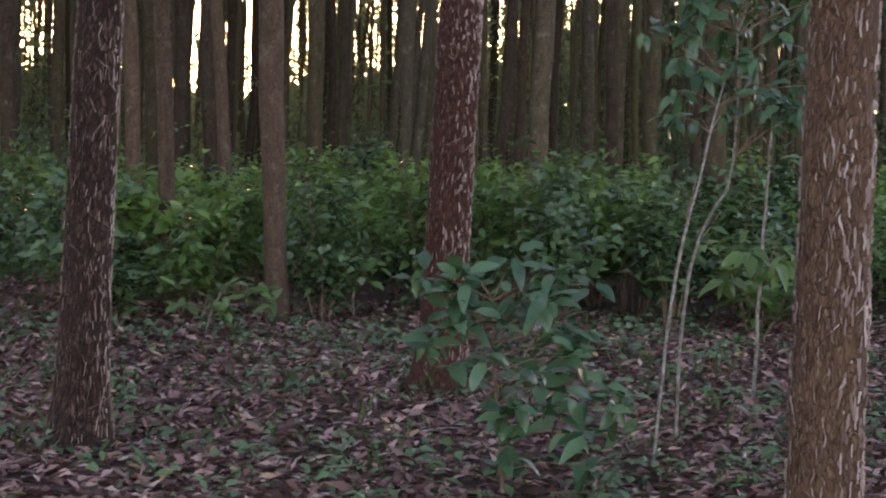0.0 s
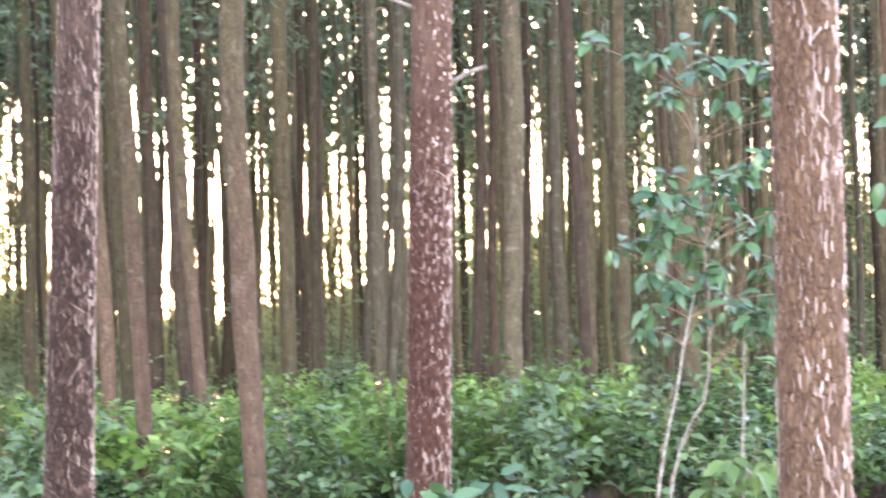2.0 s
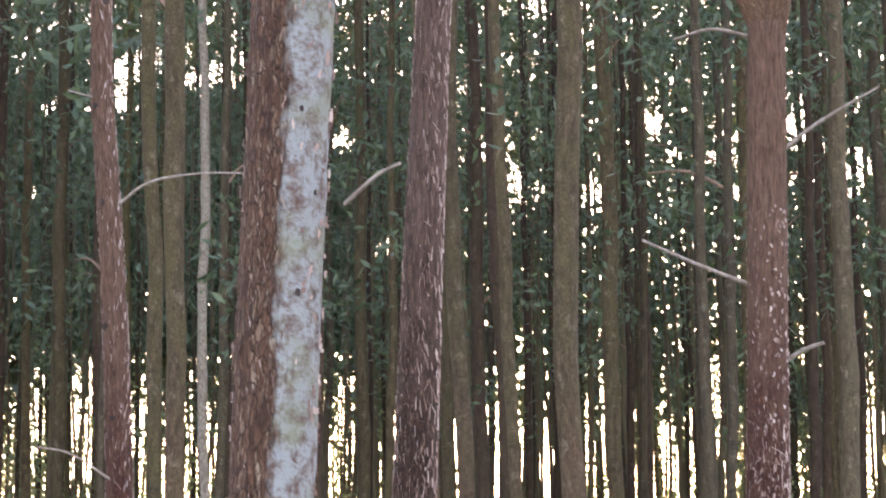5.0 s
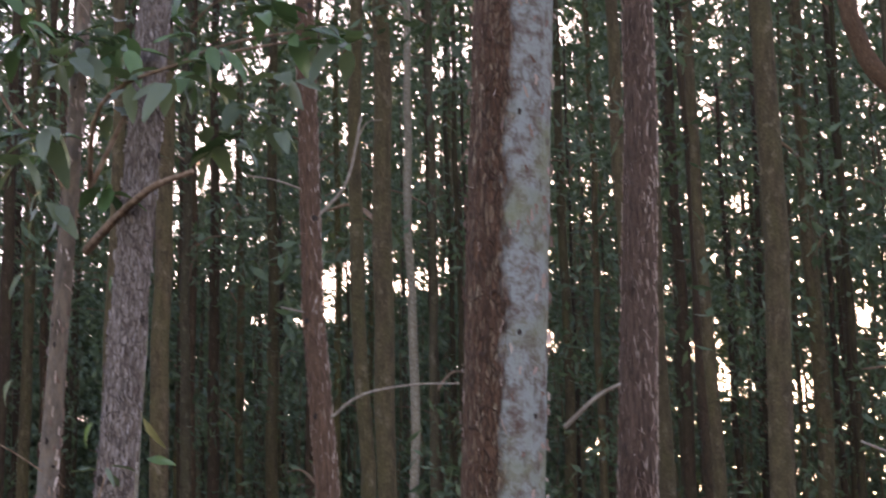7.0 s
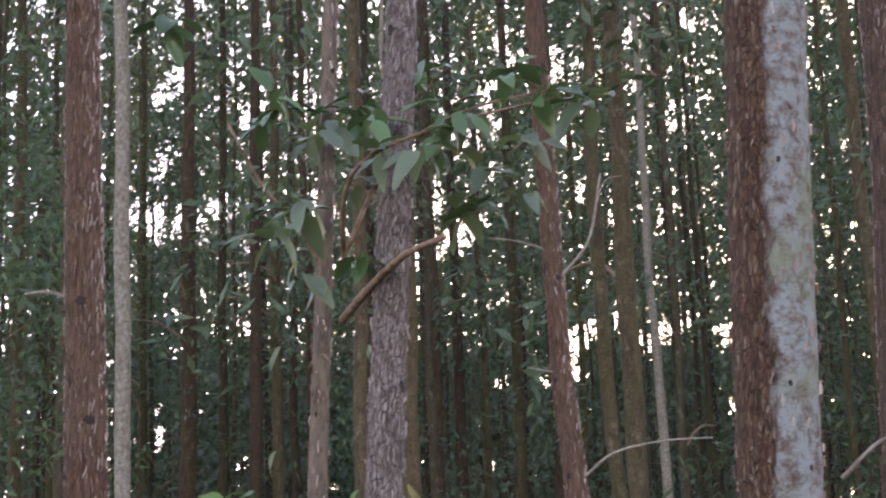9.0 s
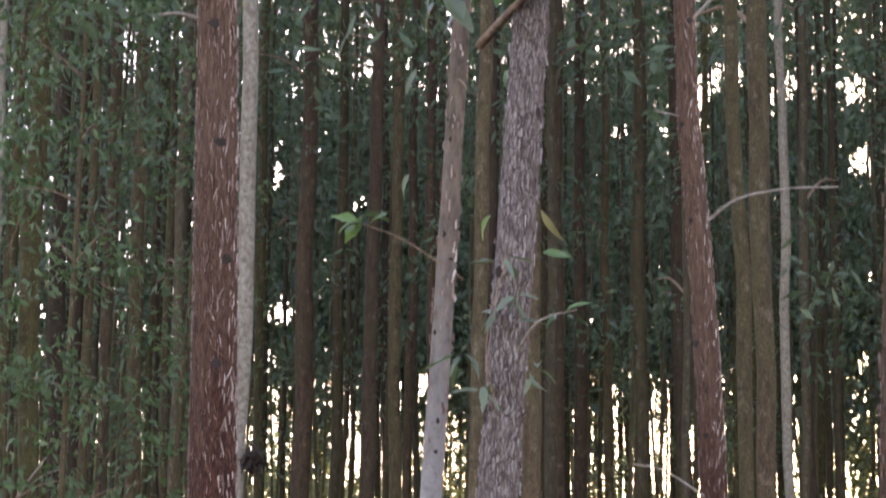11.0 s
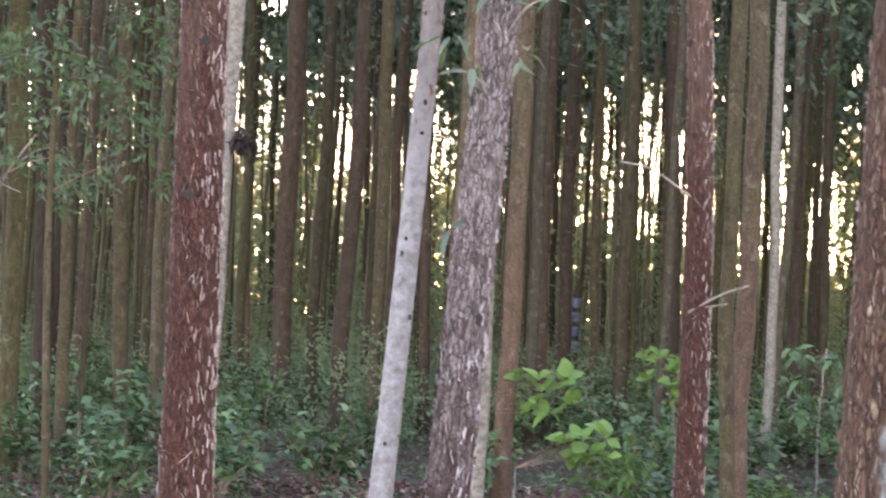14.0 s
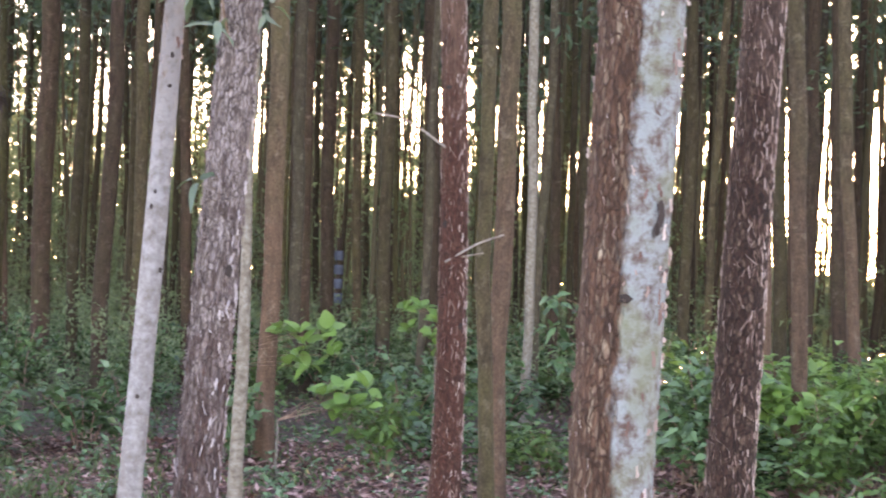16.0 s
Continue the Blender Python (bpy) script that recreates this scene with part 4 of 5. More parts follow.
_r = np.random.default_rng(5)
_m = leaf_cloud("leaves", _r.normal(0, 0.03, (60, 3)) + [0, 0, 0.05], _r.normal(0, 0.5, (60, 3)) + [0, 0, -1], _r.normal(0, 1, (60, 3)), _r.uniform(0.06, 0.13, 60), _r.uniform(0.02, 0.04, 60))
part("leaves", _m, KNOT, nest, kind="stuff")

wrap = thing("wrapped_post", (-17.25, 32.0, 0), "dark post wrapped in faded blue bands", "post")
_z = np.linspace(-0.05, 2.2, 12)
part("post", tube("post", np.stack([0 * _z, 0 * _z, _z], -1), 0.05 + 0 * _z, 12, 0.03, 3), BARK_DARK, wrap)
for _h in (1.05, 1.3, 1.55, 1.8):
    _z = np.linspace(_h, _h + 0.17, 5)
    part("band", tube("band", np.stack([0 * _z, 0 * _z, _z], -1), 0.07 + 0.014 * np.sin(np.linspace(0.3, 2.6, 5)), 14, 0.04, int(_h * 10)), BLUE_WRAP, wrap, "faded blue cloth band")

# ================= the plantation beyond =================
KINDS = ((BARK_MOSS, "mossy slender plantation tree"), (BARK_OLIVE, "olive-brown slender plantation tree"), (BARK_DARK, "dark brown slender plantation tree"), (BARK_OLIVE, "olive-brown slender plantation tree"), (BARK_DULL, "grey-brown slender plantation tree"), (BARK_MOSS, "mossy slender plantation tree"), (BARK_DARK, "dark brown slender plantation tree"), (BARK_OLIVE, "olive-brown slender plantation tree"), (BARK_DULL, "grey-brown slender plantation tree"), (BARK_OLIVE, "olive-brown slender plantation tree"))
rng = np.random.default_rng(77)
taken = [np.array(o.location[:2]) for o in scene.objects if o.name.startswith("tree")]
spots = []
for _ in range(9000):
    d, az = math.sqrt(rng.uniform(23.0**2, 46.0**2)), radians(rng.uniform(-16, 55))
    q = np.array([-math.sin(az) * d, math.cos(az) * d])
    if abs(math.degrees(az) - 28.35) < 0.4 and d < 37:
        continue
    if 13.6 < math.degrees(az) < 15.2 and rng.random() < 0.45:
        continue
    if all(np.hypot(*(q - p)) > 1.15 for p in taken):
        taken.append(q)
        spots.append(q)
    if len(spots) >= 255:
        break
masters = []
for n, q in enumerate(spots):
    spin = rng.uniform(0, 6.28)
    if n < 20:
        mat, text = KINDS[n % len(KINDS)]
        lean = rng.normal(0, 0.022, 2)
        t, _, _ = tree(q[0], q[1], lean, rng.normal(0, 0.0025, 2), rng.uniform(0.044, 0.074), -0.001, mat, text, top=rng.uniform(13, 17), crown=n, seed=200 + n, boughs=3, turn=spin)
        masters.append(t)
    else:
        size = rng.uniform(0.85, 1.2)
        copy_thing(masters[rng.integers(20)], pose(q[0], q[1], 0, 0, 0, math.degrees(spin)) @ Matrix.Diagonal((size, size, rng.uniform(0.92, 1.2), 1)))


# ================= undergrowth =================
def shrub(place, height, spread, count, size, material, label, seed, shoots=9):
    """A leafy shrub: shoots that rise and lean out, leaves in whorls along them."""
    rng = np.random.default_rng(seed)
    t = thing("shrub", place, label, "shrub", "shrubs")
    base, way = [], []
    for n in range(shoots):
        a = rng.uniform(0, 6.28)
        out = spread * rng.uniform(0.15, 1.0)
        tip = np.array([math.cos(a) * out, math.sin(a) * out, height * rng.uniform(0.55, 1.05) * (1.1 - 0.35 * out / spread)])
        p = glide([(0.04 * math.cos(a), 0.04 * math.sin(a), -0.03), tip * [0.45, 0.45, 0.6], tip], 7)
        if n < 5:
            part("stem", tube("stem", p, np.linspace(0.008, 0.003, 7), 5, 0, n), TWIG, t)
        m = count // shoots
        s = rng.uniform(0.25, 1.0, m) ** 0.75
        k = np.minimum((s * 6).astype(int), 5)
        q = p[k] + (p[k + 1] - p[k]) * (s * 6 - k)[:, None] + rng.normal(0, 0.035 + 0.03 * spread, (m, 3))
        b = rng.uniform(0, 6.28, m)
        base.append(q)
        way.append(np.stack([np.cos(b), np.sin(b), rng.normal(0.05, 0.4, m)], -1))
    base, way = np.vstack(base), np.vstack(way)
    base[:, 2] = np.maximum(base[:, 2], 0.03)
    m = len(base)
    up = rng.normal(0, 0.35, (m, 3)) + [0, -0.35, 1.0]
    me = leaf_cloud("foliage", base, way, up, size * rng.uniform(0.6, 1.25, m), size * rng.uniform(0.34, 0.55, m), 0.2, 0.22)
    part("foliage", me, material, t, kind="stuff")
    return t


def clear_of(q, gap):
    return all(np.hypot(*(q - p)) > gap for p in taken)


shrub_rng = np.random.default_rng(91)
dense = []
for n in range(8):
    dense.append((0.62 + 0.07 * n, LEAF_VIVID if n in (4, 7) else LEAF_BRIGHT if n in (2, 5) else LEAF_SHRUB))
bush_masters, low_masters = [], []
kept = []


def scatter(az0, az1, d0, d1, gap, most, rng):
    out = []
    for _ in range(most * 40):
        d, az = math.sqrt(rng.uniform(d0 * d0, d1 * d1)), radians(rng.uniform(az0, az1))
        q = np.array([-math.sin(az) * d, math.cos(az) * d])
        if 27.5 < math.degrees(az) < 37 and d < 25 and rng.random() < 0.85:
            continue
        if all(np.hypot(*(q - p)) > gap for p in kept) and clear_of(q, 0.22):
            kept.append(q)
            out.append(q)
        if len(out) >= most:
            break
    return out


for n, q in enumerate(scatter(-13, 19.5, 13.6, 22.0, 0.55, 135, shrub_rng)):
    if n < 8:
        h, mat = dense[n]
        bush_masters.append(shrub((q[0], q[1], 0), h, 0.46, 440, 0.114, mat, "dense bright green leafy shrub" if mat is not LEAF_SHRUB else "dense dark green leafy shrub", 300 + n, 12))
    else:
        size = shrub_rng.uniform(0.85, 1.35)
        copy_thing(bush_masters[shrub_rng.integers(8)], pose(q[0], q[1], 0, 0, 0, shrub_rng.uniform(0, 360)) @ Matrix.Diagonal((size, size, shrub_rng.uniform(0.85, 1.25), 1)))
for n, q in enumerate(scatter(18, 52, 15.0, 34.0, 0.66, 190, shrub_rng)):
    if n < 8:
        low_masters.append(shrub((q[0], q[1], 0), 0.34 + 0.06 * n, 0.42, 240, 0.11, LEAF_BRIGHT if n in (1, 4) else LEAF_SHRUB, "low bright green leafy shrub" if n in (1, 4) else "low dark green leafy shrub", 330 + n, 9))
    else:
        size = shrub_rng.uniform(0.9, 1.6)
        copy_thing(low_masters[shrub_rng.integers(8)], pose(q[0], q[1], 0, 0, 0, shrub_rng.uniform(0, 360)) @ Matrix.Diagonal((size, size, shrub_rng.uniform(0.8, 1.5), 1)))

for az, d, size, tall, k in ((14.6, 15.2, 1.0, 0.95, 2), (13.6, 15.6, 1.0, 1.0, 5), (12.9, 16.4, 1.0, 1.0, 7), (5.8, 14.6, 1.15, 1.1, 5), (4.7, 15.2, 1.2, 1.15, 7), (3.6, 15.8, 1.15, 1.1, 2), (2.4, 15.4, 1.1, 1.0, 5)):
    a = radians(az)
    copy_thing(bush_masters[k], pose(-math.sin(a) * d, math.cos(a) * d, 0, 0, 0, 40 * az) @ Matrix.Diagonal((size, size, tall, 1)))


# ================= far woods =================
def lane(az, d, h):
    """Where the plantation row opens towards the low sun."""
    return (abs(np.degrees(az) - 14.5) < 1.4) & (h / d < 0.08) & (np.sin(d * 12.9 + h * 7.7) > -0.2)


# openings in the far canopy: bearing, height angle and half width in degrees
LOW_GAPS = ((14.1, 11.8, 0.54), (13.7, 11.4, 0.32), (12.2, 11.3, 0.47), (11.8, 11.5, 0.28), (14.9, 12.6, 0.41), (19.2, 13.0, 0.32), (17.9, 9.9, 0.35), (6.3, 13.1, 0.57), (4.7, 11.9, 0.47), (5.6, 12.6, 0.35), (8.1, 11.3, 0.22), (8.4, 12.4, 0.41), (10.4, 13.3, 0.32), (12.8, 13.0, 0.28))
MID_GAPS = ((25.3, 14.9, 0.54), (24.5, 15.2, 0.35), (23.3, 14.6, 0.35), (22.5, 14.9, 0.38), (25.4, 14.0, 0.32), (25.2, 22.5, 0.63), (26.8, 22.6, 0.35), (21.8, 21.0, 0.54), (29.9, 17.4, 0.47), (28.8, 17.8, 0.41), (30.5, 18.4, 0.32), (13.6, 16.5, 0.41), (14.0, 11.5, 0.54), (15.6, 14.5, 0.35), (12.2, 11.2, 0.38), (18.4, 21.7, 0.38), (15.2, 21.4, 0.57), (14.3, 22.4, 0.41), (12.5, 15.8, 0.38), (33.1, 22.0, 0.41), (28.4, 20.7, 0.54), (29.4, 18.8, 0.38))
HIGH_GAPS = ((37.7, 18.5, 0.73), (36.5, 18.3, 0.57), (35.5, 18.8, 0.41), (32.7, 18.8, 0.41), (28.3, 18.2, 0.54), (29.4, 17.4, 0.32), (25.1, 15.0, 0.44), (24.3, 15.3, 0.41), (22.3, 15.0, 0.47), (23.1, 14.7, 0.28), (20.9, 14.7, 0.44), (41.5, 15.3, 0.54), (41.7, 16.1, 0.35), (20.7, 12.8, 0.41), (26.2, 13.7, 0.25), (32.9, 14.6, 0.22), (37.2, 8.6, 0.41), (37.5, 7.4, 0.28), (26.3, 6.2, 0.47))
_w = np.random.default_rng(23)
WAVES = [(2 * np.pi / _w.uniform(0.5, 2.6), _w.uniform(0, 2 * np.pi), _w.uniform(0, 2 * np.pi)) for _ in range(14)]


def bearing(p):
    return np.degrees(np.arctan2(-p[:, 0], p[:, 1])), np.degrees(np.arctan2(p[:, 2] - 1.5, np.hypot(p[:, 0], p[:, 1])))


def opening(p, edge=0.0):
    """True where a leaf at p hangs in an opening of the canopy: the large ones, and small ones strewn unevenly."""
    az, el = bearing(p)
    rag = 0.95 + 0.25 * np.sin(az * 9 + el * 7) + 0.25 * np.sin(az * 17 - el * 13)
    out = np.zeros(len(p), bool)
    for a, e, r in LOW_GAPS + MID_GAPS + HIGH_GAPS:
        out |= np.hypot(az - a, el - e) < r * rag + edge * 0.3
    wild = sum(np.sin(k * (az * math.cos(t) + 0.8 * el * math.sin(t)) + ph) for k, t, ph in WAVES) / math.sqrt(len(WAVES) / 2)
    leafy = 2.40 + 0.32 * np.clip((az - 16) / 4, 0, 1) * np.clip((36 - az) / 3, 0, 1) - 0.060 * np.clip(el - 9, 0, 12) - 0.075 * np.clip((el - 14) / 4, 0, 1) * np.clip(az - 18, 0, 6) * np.clip((32 - az) / 3, 0, 1) - 0.65 * np.clip((az - 22) / 3, 0, 1) * np.clip((8.6 - el) / 2, 0, 1) - 0.35 * np.clip((az - 24) / 8, 0, 1) * np.clip((el - 15) / 4, 0, 1)
    return out | (wild > leafy - edge)


def far_woods():
    rng = np.random.default_rng(17)
    verts, tris = [], []
    count = 0
    for _ in range(1650):
        d, az = math.sqrt(rng.uniform(34.0**2, 88.0**2)), radians(rng.uniform(-17, 56))
        if (12.6 < math.degrees(az) < 17.4 or 23 < math.degrees(az) < 40) and rng.random() < 0.25:
            continue
        x, y, r, top = -math.sin(az) * d, math.cos(az) * d, rng.uniform(0.030, 0.072), rng.uniform(11, 20)
        lx, ly = rng.normal(0, 0.02, 2)
        z = np.linspace(-0.1, top, 7)
        a = np.arange(5) / 5 * 2 * np.pi
        rr = r * (1 - 0.8 * z / top)
        wob = rng.normal(0, 0.05, (7, 2))
        v = np.stack([x + lx * z[:, None] + wob[:, :1] + rr[:, None] * np.cos(a), y + ly * z[:, None] + wob[:, 1:] + rr[:, None] * np.sin(a), z[:, None] + 0 * a], -1)
        i, j = np.meshgrid(np.arange(6), np.arange(5), indexing="ij")
        p, q = count + i * 5 + j, count + i * 5 + (j + 1) % 5
        verts.append(v.reshape(-1, 3))
        tris.append(np.concatenate([np.stack([p, q, q + 5], -1).reshape(-1, 3), np.stack([p, q + 5, p + 5], -1).reshape(-1, 3)]))
        count += 35
    me = quick_mesh("far_trunks", np.vstack(verts), np.vstack(tris))
    woods = thing("far_woods", (0, 0, 0), "far plantation trunks and hanging foliage", "woods", kind="stuff")
    part("far_trunks", me, BARK_FAR_HAZED, woods, kind="stuff")
    n = 6500
    d, az = np.sqrt(rng.uniform(42.0**2, 86.0**2, n)), np.radians(rng.uniform(-17, 56, n))
    h = 3.0 + 2.2 * np.clip((np.degrees(az) - 22) / 3, 0, 1) + 24 * rng.random(n) ** 0.75
    ph = rng.uniform(0, 6.28, (6, 2))
    wave = sum(np.sin(az * f + h * g * 40 / d + a) * np.sin(az * g * 9 - h * f * 1.1 / d * 2 + b) for f, g, (a, b) in zip((31, 47, 19, 73, 53, 28), (0.5, 0.9, 1.3, 0.3, 0.7, 1.1), ph))
    keep = (wave + rng.normal(0, 0.6, n) > -0.6) & ~lane(az, d, h)
    d, az, h = d[keep], az[keep], h[keep]
    n = len(d)
    m = 26
    c = np.stack([-np.sin(az) * d, np.cos(az) * d, h], -1)
    base = (c[:, None] + rng.normal(0, 0.30, (n, m, 3)) * [1, 1, 1.3]).reshape(-1, 3)
    base = base[~opening(base)]
    k = len(base)
    me = simple_leaves("far_leaves", base, rng.normal(0, 0.8, (k, 3)) + [0, 0, -0.35], rng.normal(0, 1, (k, 3)), rng.uniform(0.17, 0.32, k), rng.uniform(0.07, 0.13, k))
    part("far_leaves", me, LEAF_CANOPY, woods, kind="stuff")
    # the closed canopy of the back rows, hanging lower in some places than in others
    for count, long, edge in ((230000, 0.38, 0.30), (130000, 0.19, 0.0)):
        az = rng.uniform(-17, 56, count)
        hem = 5.4 + 0.9 * np.exp(-(((az - 14) / 4) ** 2)) + 0.6 * np.clip((az - 22) / 3, 0, 1) - 0.5 * np.clip((az - 33) / 6, 0, 1) + 0.55 * np.sin(az * 1.7) + 0.6 * np.sin(az * 4.3 + 1) + 0.6 * np.sin(az * 9.1 + 2)
        el = hem + (29 - hem) * rng.random(count) ** 1.05 + rng.normal(0, 0.5, count)
        d = rng.uniform(56, 67, count)
        more = count // 9
        az, el, d = np.concatenate([az, rng.uniform(17, 38, more)]), np.concatenate([el, rng.uniform(7.2, 14.5, more)]), np.concatenate([d, rng.uniform(56, 67, more)])
        az, el = np.radians(az), np.radians(el)
        base = np.stack([-np.sin(az) * d, np.cos(az) * d, 1.5 + d * np.tan(el)], -1)
        base = base[~opening(base, edge)]
        k = len(base)
        me = simple_leaves("far_canopy", base, rng.normal(0, 0.5, (k, 3)) + [0, 0, -0.7], rng.normal(0, 0.55, (k, 3)) + [0.3, -1, 0.1], long * rng.uniform(0.7, 1.25, k), long * rng.uniform(0.36, 0.58, k))
        part("far_canopy", me, LEAF_CANOPY, woods, kind="stuff")
    n = 420
    d, az = np.sqrt(rng.uniform(38.0**2, 88.0**2, n)), np.radians(rng.uniform(-17, 56, n))
    c = np.stack([-np.sin(az) * d, np.cos(az) * d, 0.9 + 5.2 * rng.random(n)], -1)
    c = c[~lane(az, d, 0 * az)]
    n = len(c)
    c = (c[:, None] + rng.normal(0, 0.75, (n, 22, 3))).reshape(-1, 3)
    base = (c[:, None] + rng.normal(0, 0.20, (len(c), 22, 3))).reshape(-1, 3)
    base = base[~opening(base)]
    k = len(base)
    me = simple_leaves("low_sprays", base, rng.normal(0, 0.6, (k, 3)) + [0, 0, -0.5], rng.normal(0, 1, (k, 3)), rng.uniform(0.09, 0.19, k), rng.uniform(0.038, 0.078, k))
    part("low_sprays", me, LEAF_FAR_HAZED, woods, kind="stuff")
    n = 900
    d, az = np.sqrt(rng.uniform(21.0**2, 56.0**2, n)), np.radians(np.where(rng.random(n) < 0.72, rng.uniform(17, 55, n), rng.uniform(-17, 17, n)))
    c = np.stack([-np.sin(az) * d, np.cos(az) * d, 0.15 + (0.8 + 1.9 * np.clip((d - 30) / 22, 0, 1)) * rng.random(n) ** 1.6], -1)
    c = (c[:, None] + rng.normal(0, 1, (n, 9, 3)) * [0.5, 0.5, 0.22]).reshape(-1, 3)
    c[:, 2] = np.abs(c[:, 2])
    base = (c[:, None] + rng.normal(0, 0.12, (len(c), 16, 3))).reshape(-1, 3)
    base[:, 2] = np.abs(base[:, 2]) + 0.03
    k = len(base)
    me = simple_leaves("young_growth", base, rng.normal(0, 0.8, (k, 3)) + [0, -0.3, -0.2], rng.normal(0, 0.6, (k, 3)) + [0, -0.4, 0.8], rng.uniform(0.05, 0.10, k), rng.uniform(0.022, 0.046, k))
    part("young_growth", me, LEAF_FAR_HAZED, woods, "thin green young growth", kind="stuff")
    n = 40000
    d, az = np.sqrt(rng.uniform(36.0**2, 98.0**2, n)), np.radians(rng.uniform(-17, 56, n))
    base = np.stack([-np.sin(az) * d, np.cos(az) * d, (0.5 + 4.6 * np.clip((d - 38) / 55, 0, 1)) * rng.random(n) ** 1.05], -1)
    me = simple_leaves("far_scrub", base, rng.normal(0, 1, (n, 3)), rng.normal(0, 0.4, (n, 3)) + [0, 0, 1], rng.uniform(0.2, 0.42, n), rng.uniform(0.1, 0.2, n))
    part("far_scrub", me, LEAF_FAR_HAZED, woods, kind="stuff")
    # thin foliage that hangs between the last trunks beside the sunlit row
    n = 7400
    d, az, el = rng.uniform(70.0, 82.0, n), np.where(rng.random(n) < 0.45, rng.uniform(-8, 12.4, n), rng.uniform(18.5, 42, n)), rng.uniform(0.3, 7.2, n)
    keep = np.sin(az * 5.3 + el * 1.9) + np.sin(az * 2.1 - el * 3.7 + 1) + rng.normal(0, 0.7, n) > -0.5
    d, az, el = d[keep], np.radians(az[keep]), np.radians(el[keep])
    c = np.stack([-np.sin(az) * d, np.cos(az) * d, 1.5 + d * np.tan(el)], -1)
    base = (c[:, None] + rng.normal(0, 0.34, (len(c), 34, 3)) * [1, 1, 1.4]).reshape(-1, 3)
    k = len(base)
    me = simple_leaves("thin_foliage", base, rng.normal(0, 0.7, (k, 3)) + [0, 0, -0.5], rng.normal(0, 1, (k, 3)), rng.uniform(0.09, 0.18, k), rng.uniform(0.045, 0.085, k))
    part("thin_foliage", me, LEAF_FAR_HAZED, woods, kind="stuff")
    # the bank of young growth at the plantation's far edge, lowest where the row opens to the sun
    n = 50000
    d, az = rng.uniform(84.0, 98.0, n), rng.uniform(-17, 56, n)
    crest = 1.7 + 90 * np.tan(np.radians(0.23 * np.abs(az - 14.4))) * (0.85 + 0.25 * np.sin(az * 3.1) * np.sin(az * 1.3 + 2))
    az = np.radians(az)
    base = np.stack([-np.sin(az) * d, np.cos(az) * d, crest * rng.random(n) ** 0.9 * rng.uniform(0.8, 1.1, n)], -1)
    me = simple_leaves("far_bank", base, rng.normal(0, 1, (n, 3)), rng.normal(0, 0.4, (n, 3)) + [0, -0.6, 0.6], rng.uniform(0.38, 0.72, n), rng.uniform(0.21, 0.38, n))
    part("far_bank", me, LEAF_FAR_HAZED, woods, kind="stuff")


far_woods()


# ================= saplings with large leaves =================
def sapling(label, place, stems, heads, leaf, size, material, seed, category="sapling", stem_mat=SAP_STEM, r0=0.011, lift=0.15, slim=1.0):
    """A young tree: thin stems, twigs to each head, and a whorl of large leaves on each. Places are in the world."""
    rng = np.random.default_rng(seed)
    t = thing("sapling", place, label, category, "saplings")
    o = np.array(place, float)
    lines = []
    for n, pts in enumerate(stems):
        p = glide(np.array(pts, float) - o, 14)
        p[1:-1] += rng.normal(0, 0.004, p[1:-1].shape)
        part("stem", tube("stem", p, np.linspace(r0, r0 * 0.55, 14), 8, 0.08, seed + n), stem_mat, t)
        lines.append(p)
    allp = np.vstack(lines)
    for n, h in enumerate(heads):
        h = np.array(h, float) - o
        lower = allp[allp[:, 2] < h[2] - 0.03]
        near = lower if len(lower) else allp
        k = near[np.argmin(np.linalg.norm(near - h, axis=1))]
        if np.linalg.norm(k - h) > 0.04:
            limb(t, [k, (k + h) / 2 + [0, 0, 0.02], h], 0.003, 0.0016, TWIG, seed=seed + n, sides=5, name="twig")
        rosette(t, h, leaf, size, material, rng, lift, slim)
    return t


def spread_heads(seed, centre, half, n):
    rng = np.random.default_rng(seed)
    return [tuple(np.array(centre) + np.array(half) * rng.uniform(-1, 1, 3)) for _ in range(n)]


sapling("knee-high sapling with broad blue-green leaves", (-0.76, 7.66, 0), [[(-0.76, 7.66, -0.02), (-0.80, 7.66, 0.39), (-0.82, 7.66, 0.75)]],
        spread_heads(1, (-0.78, 7.64, 0.60), (0.29, 0.16, 0.26), 30) + spread_heads(12, (-0.60, 7.60, 0.27), (0.20, 0.14, 0.20), 13) + [(-1.08, 7.62, 0.83), (-0.47, 7.69, 0.82), (-0.74, 7.66, 0.90), (-0.93, 7.6, 0.86), (-0.60, 7.62, 0.86)], 6, 0.105, LEAF_SAPLING, 501, stem_mat=TWIG, r0=0.009)
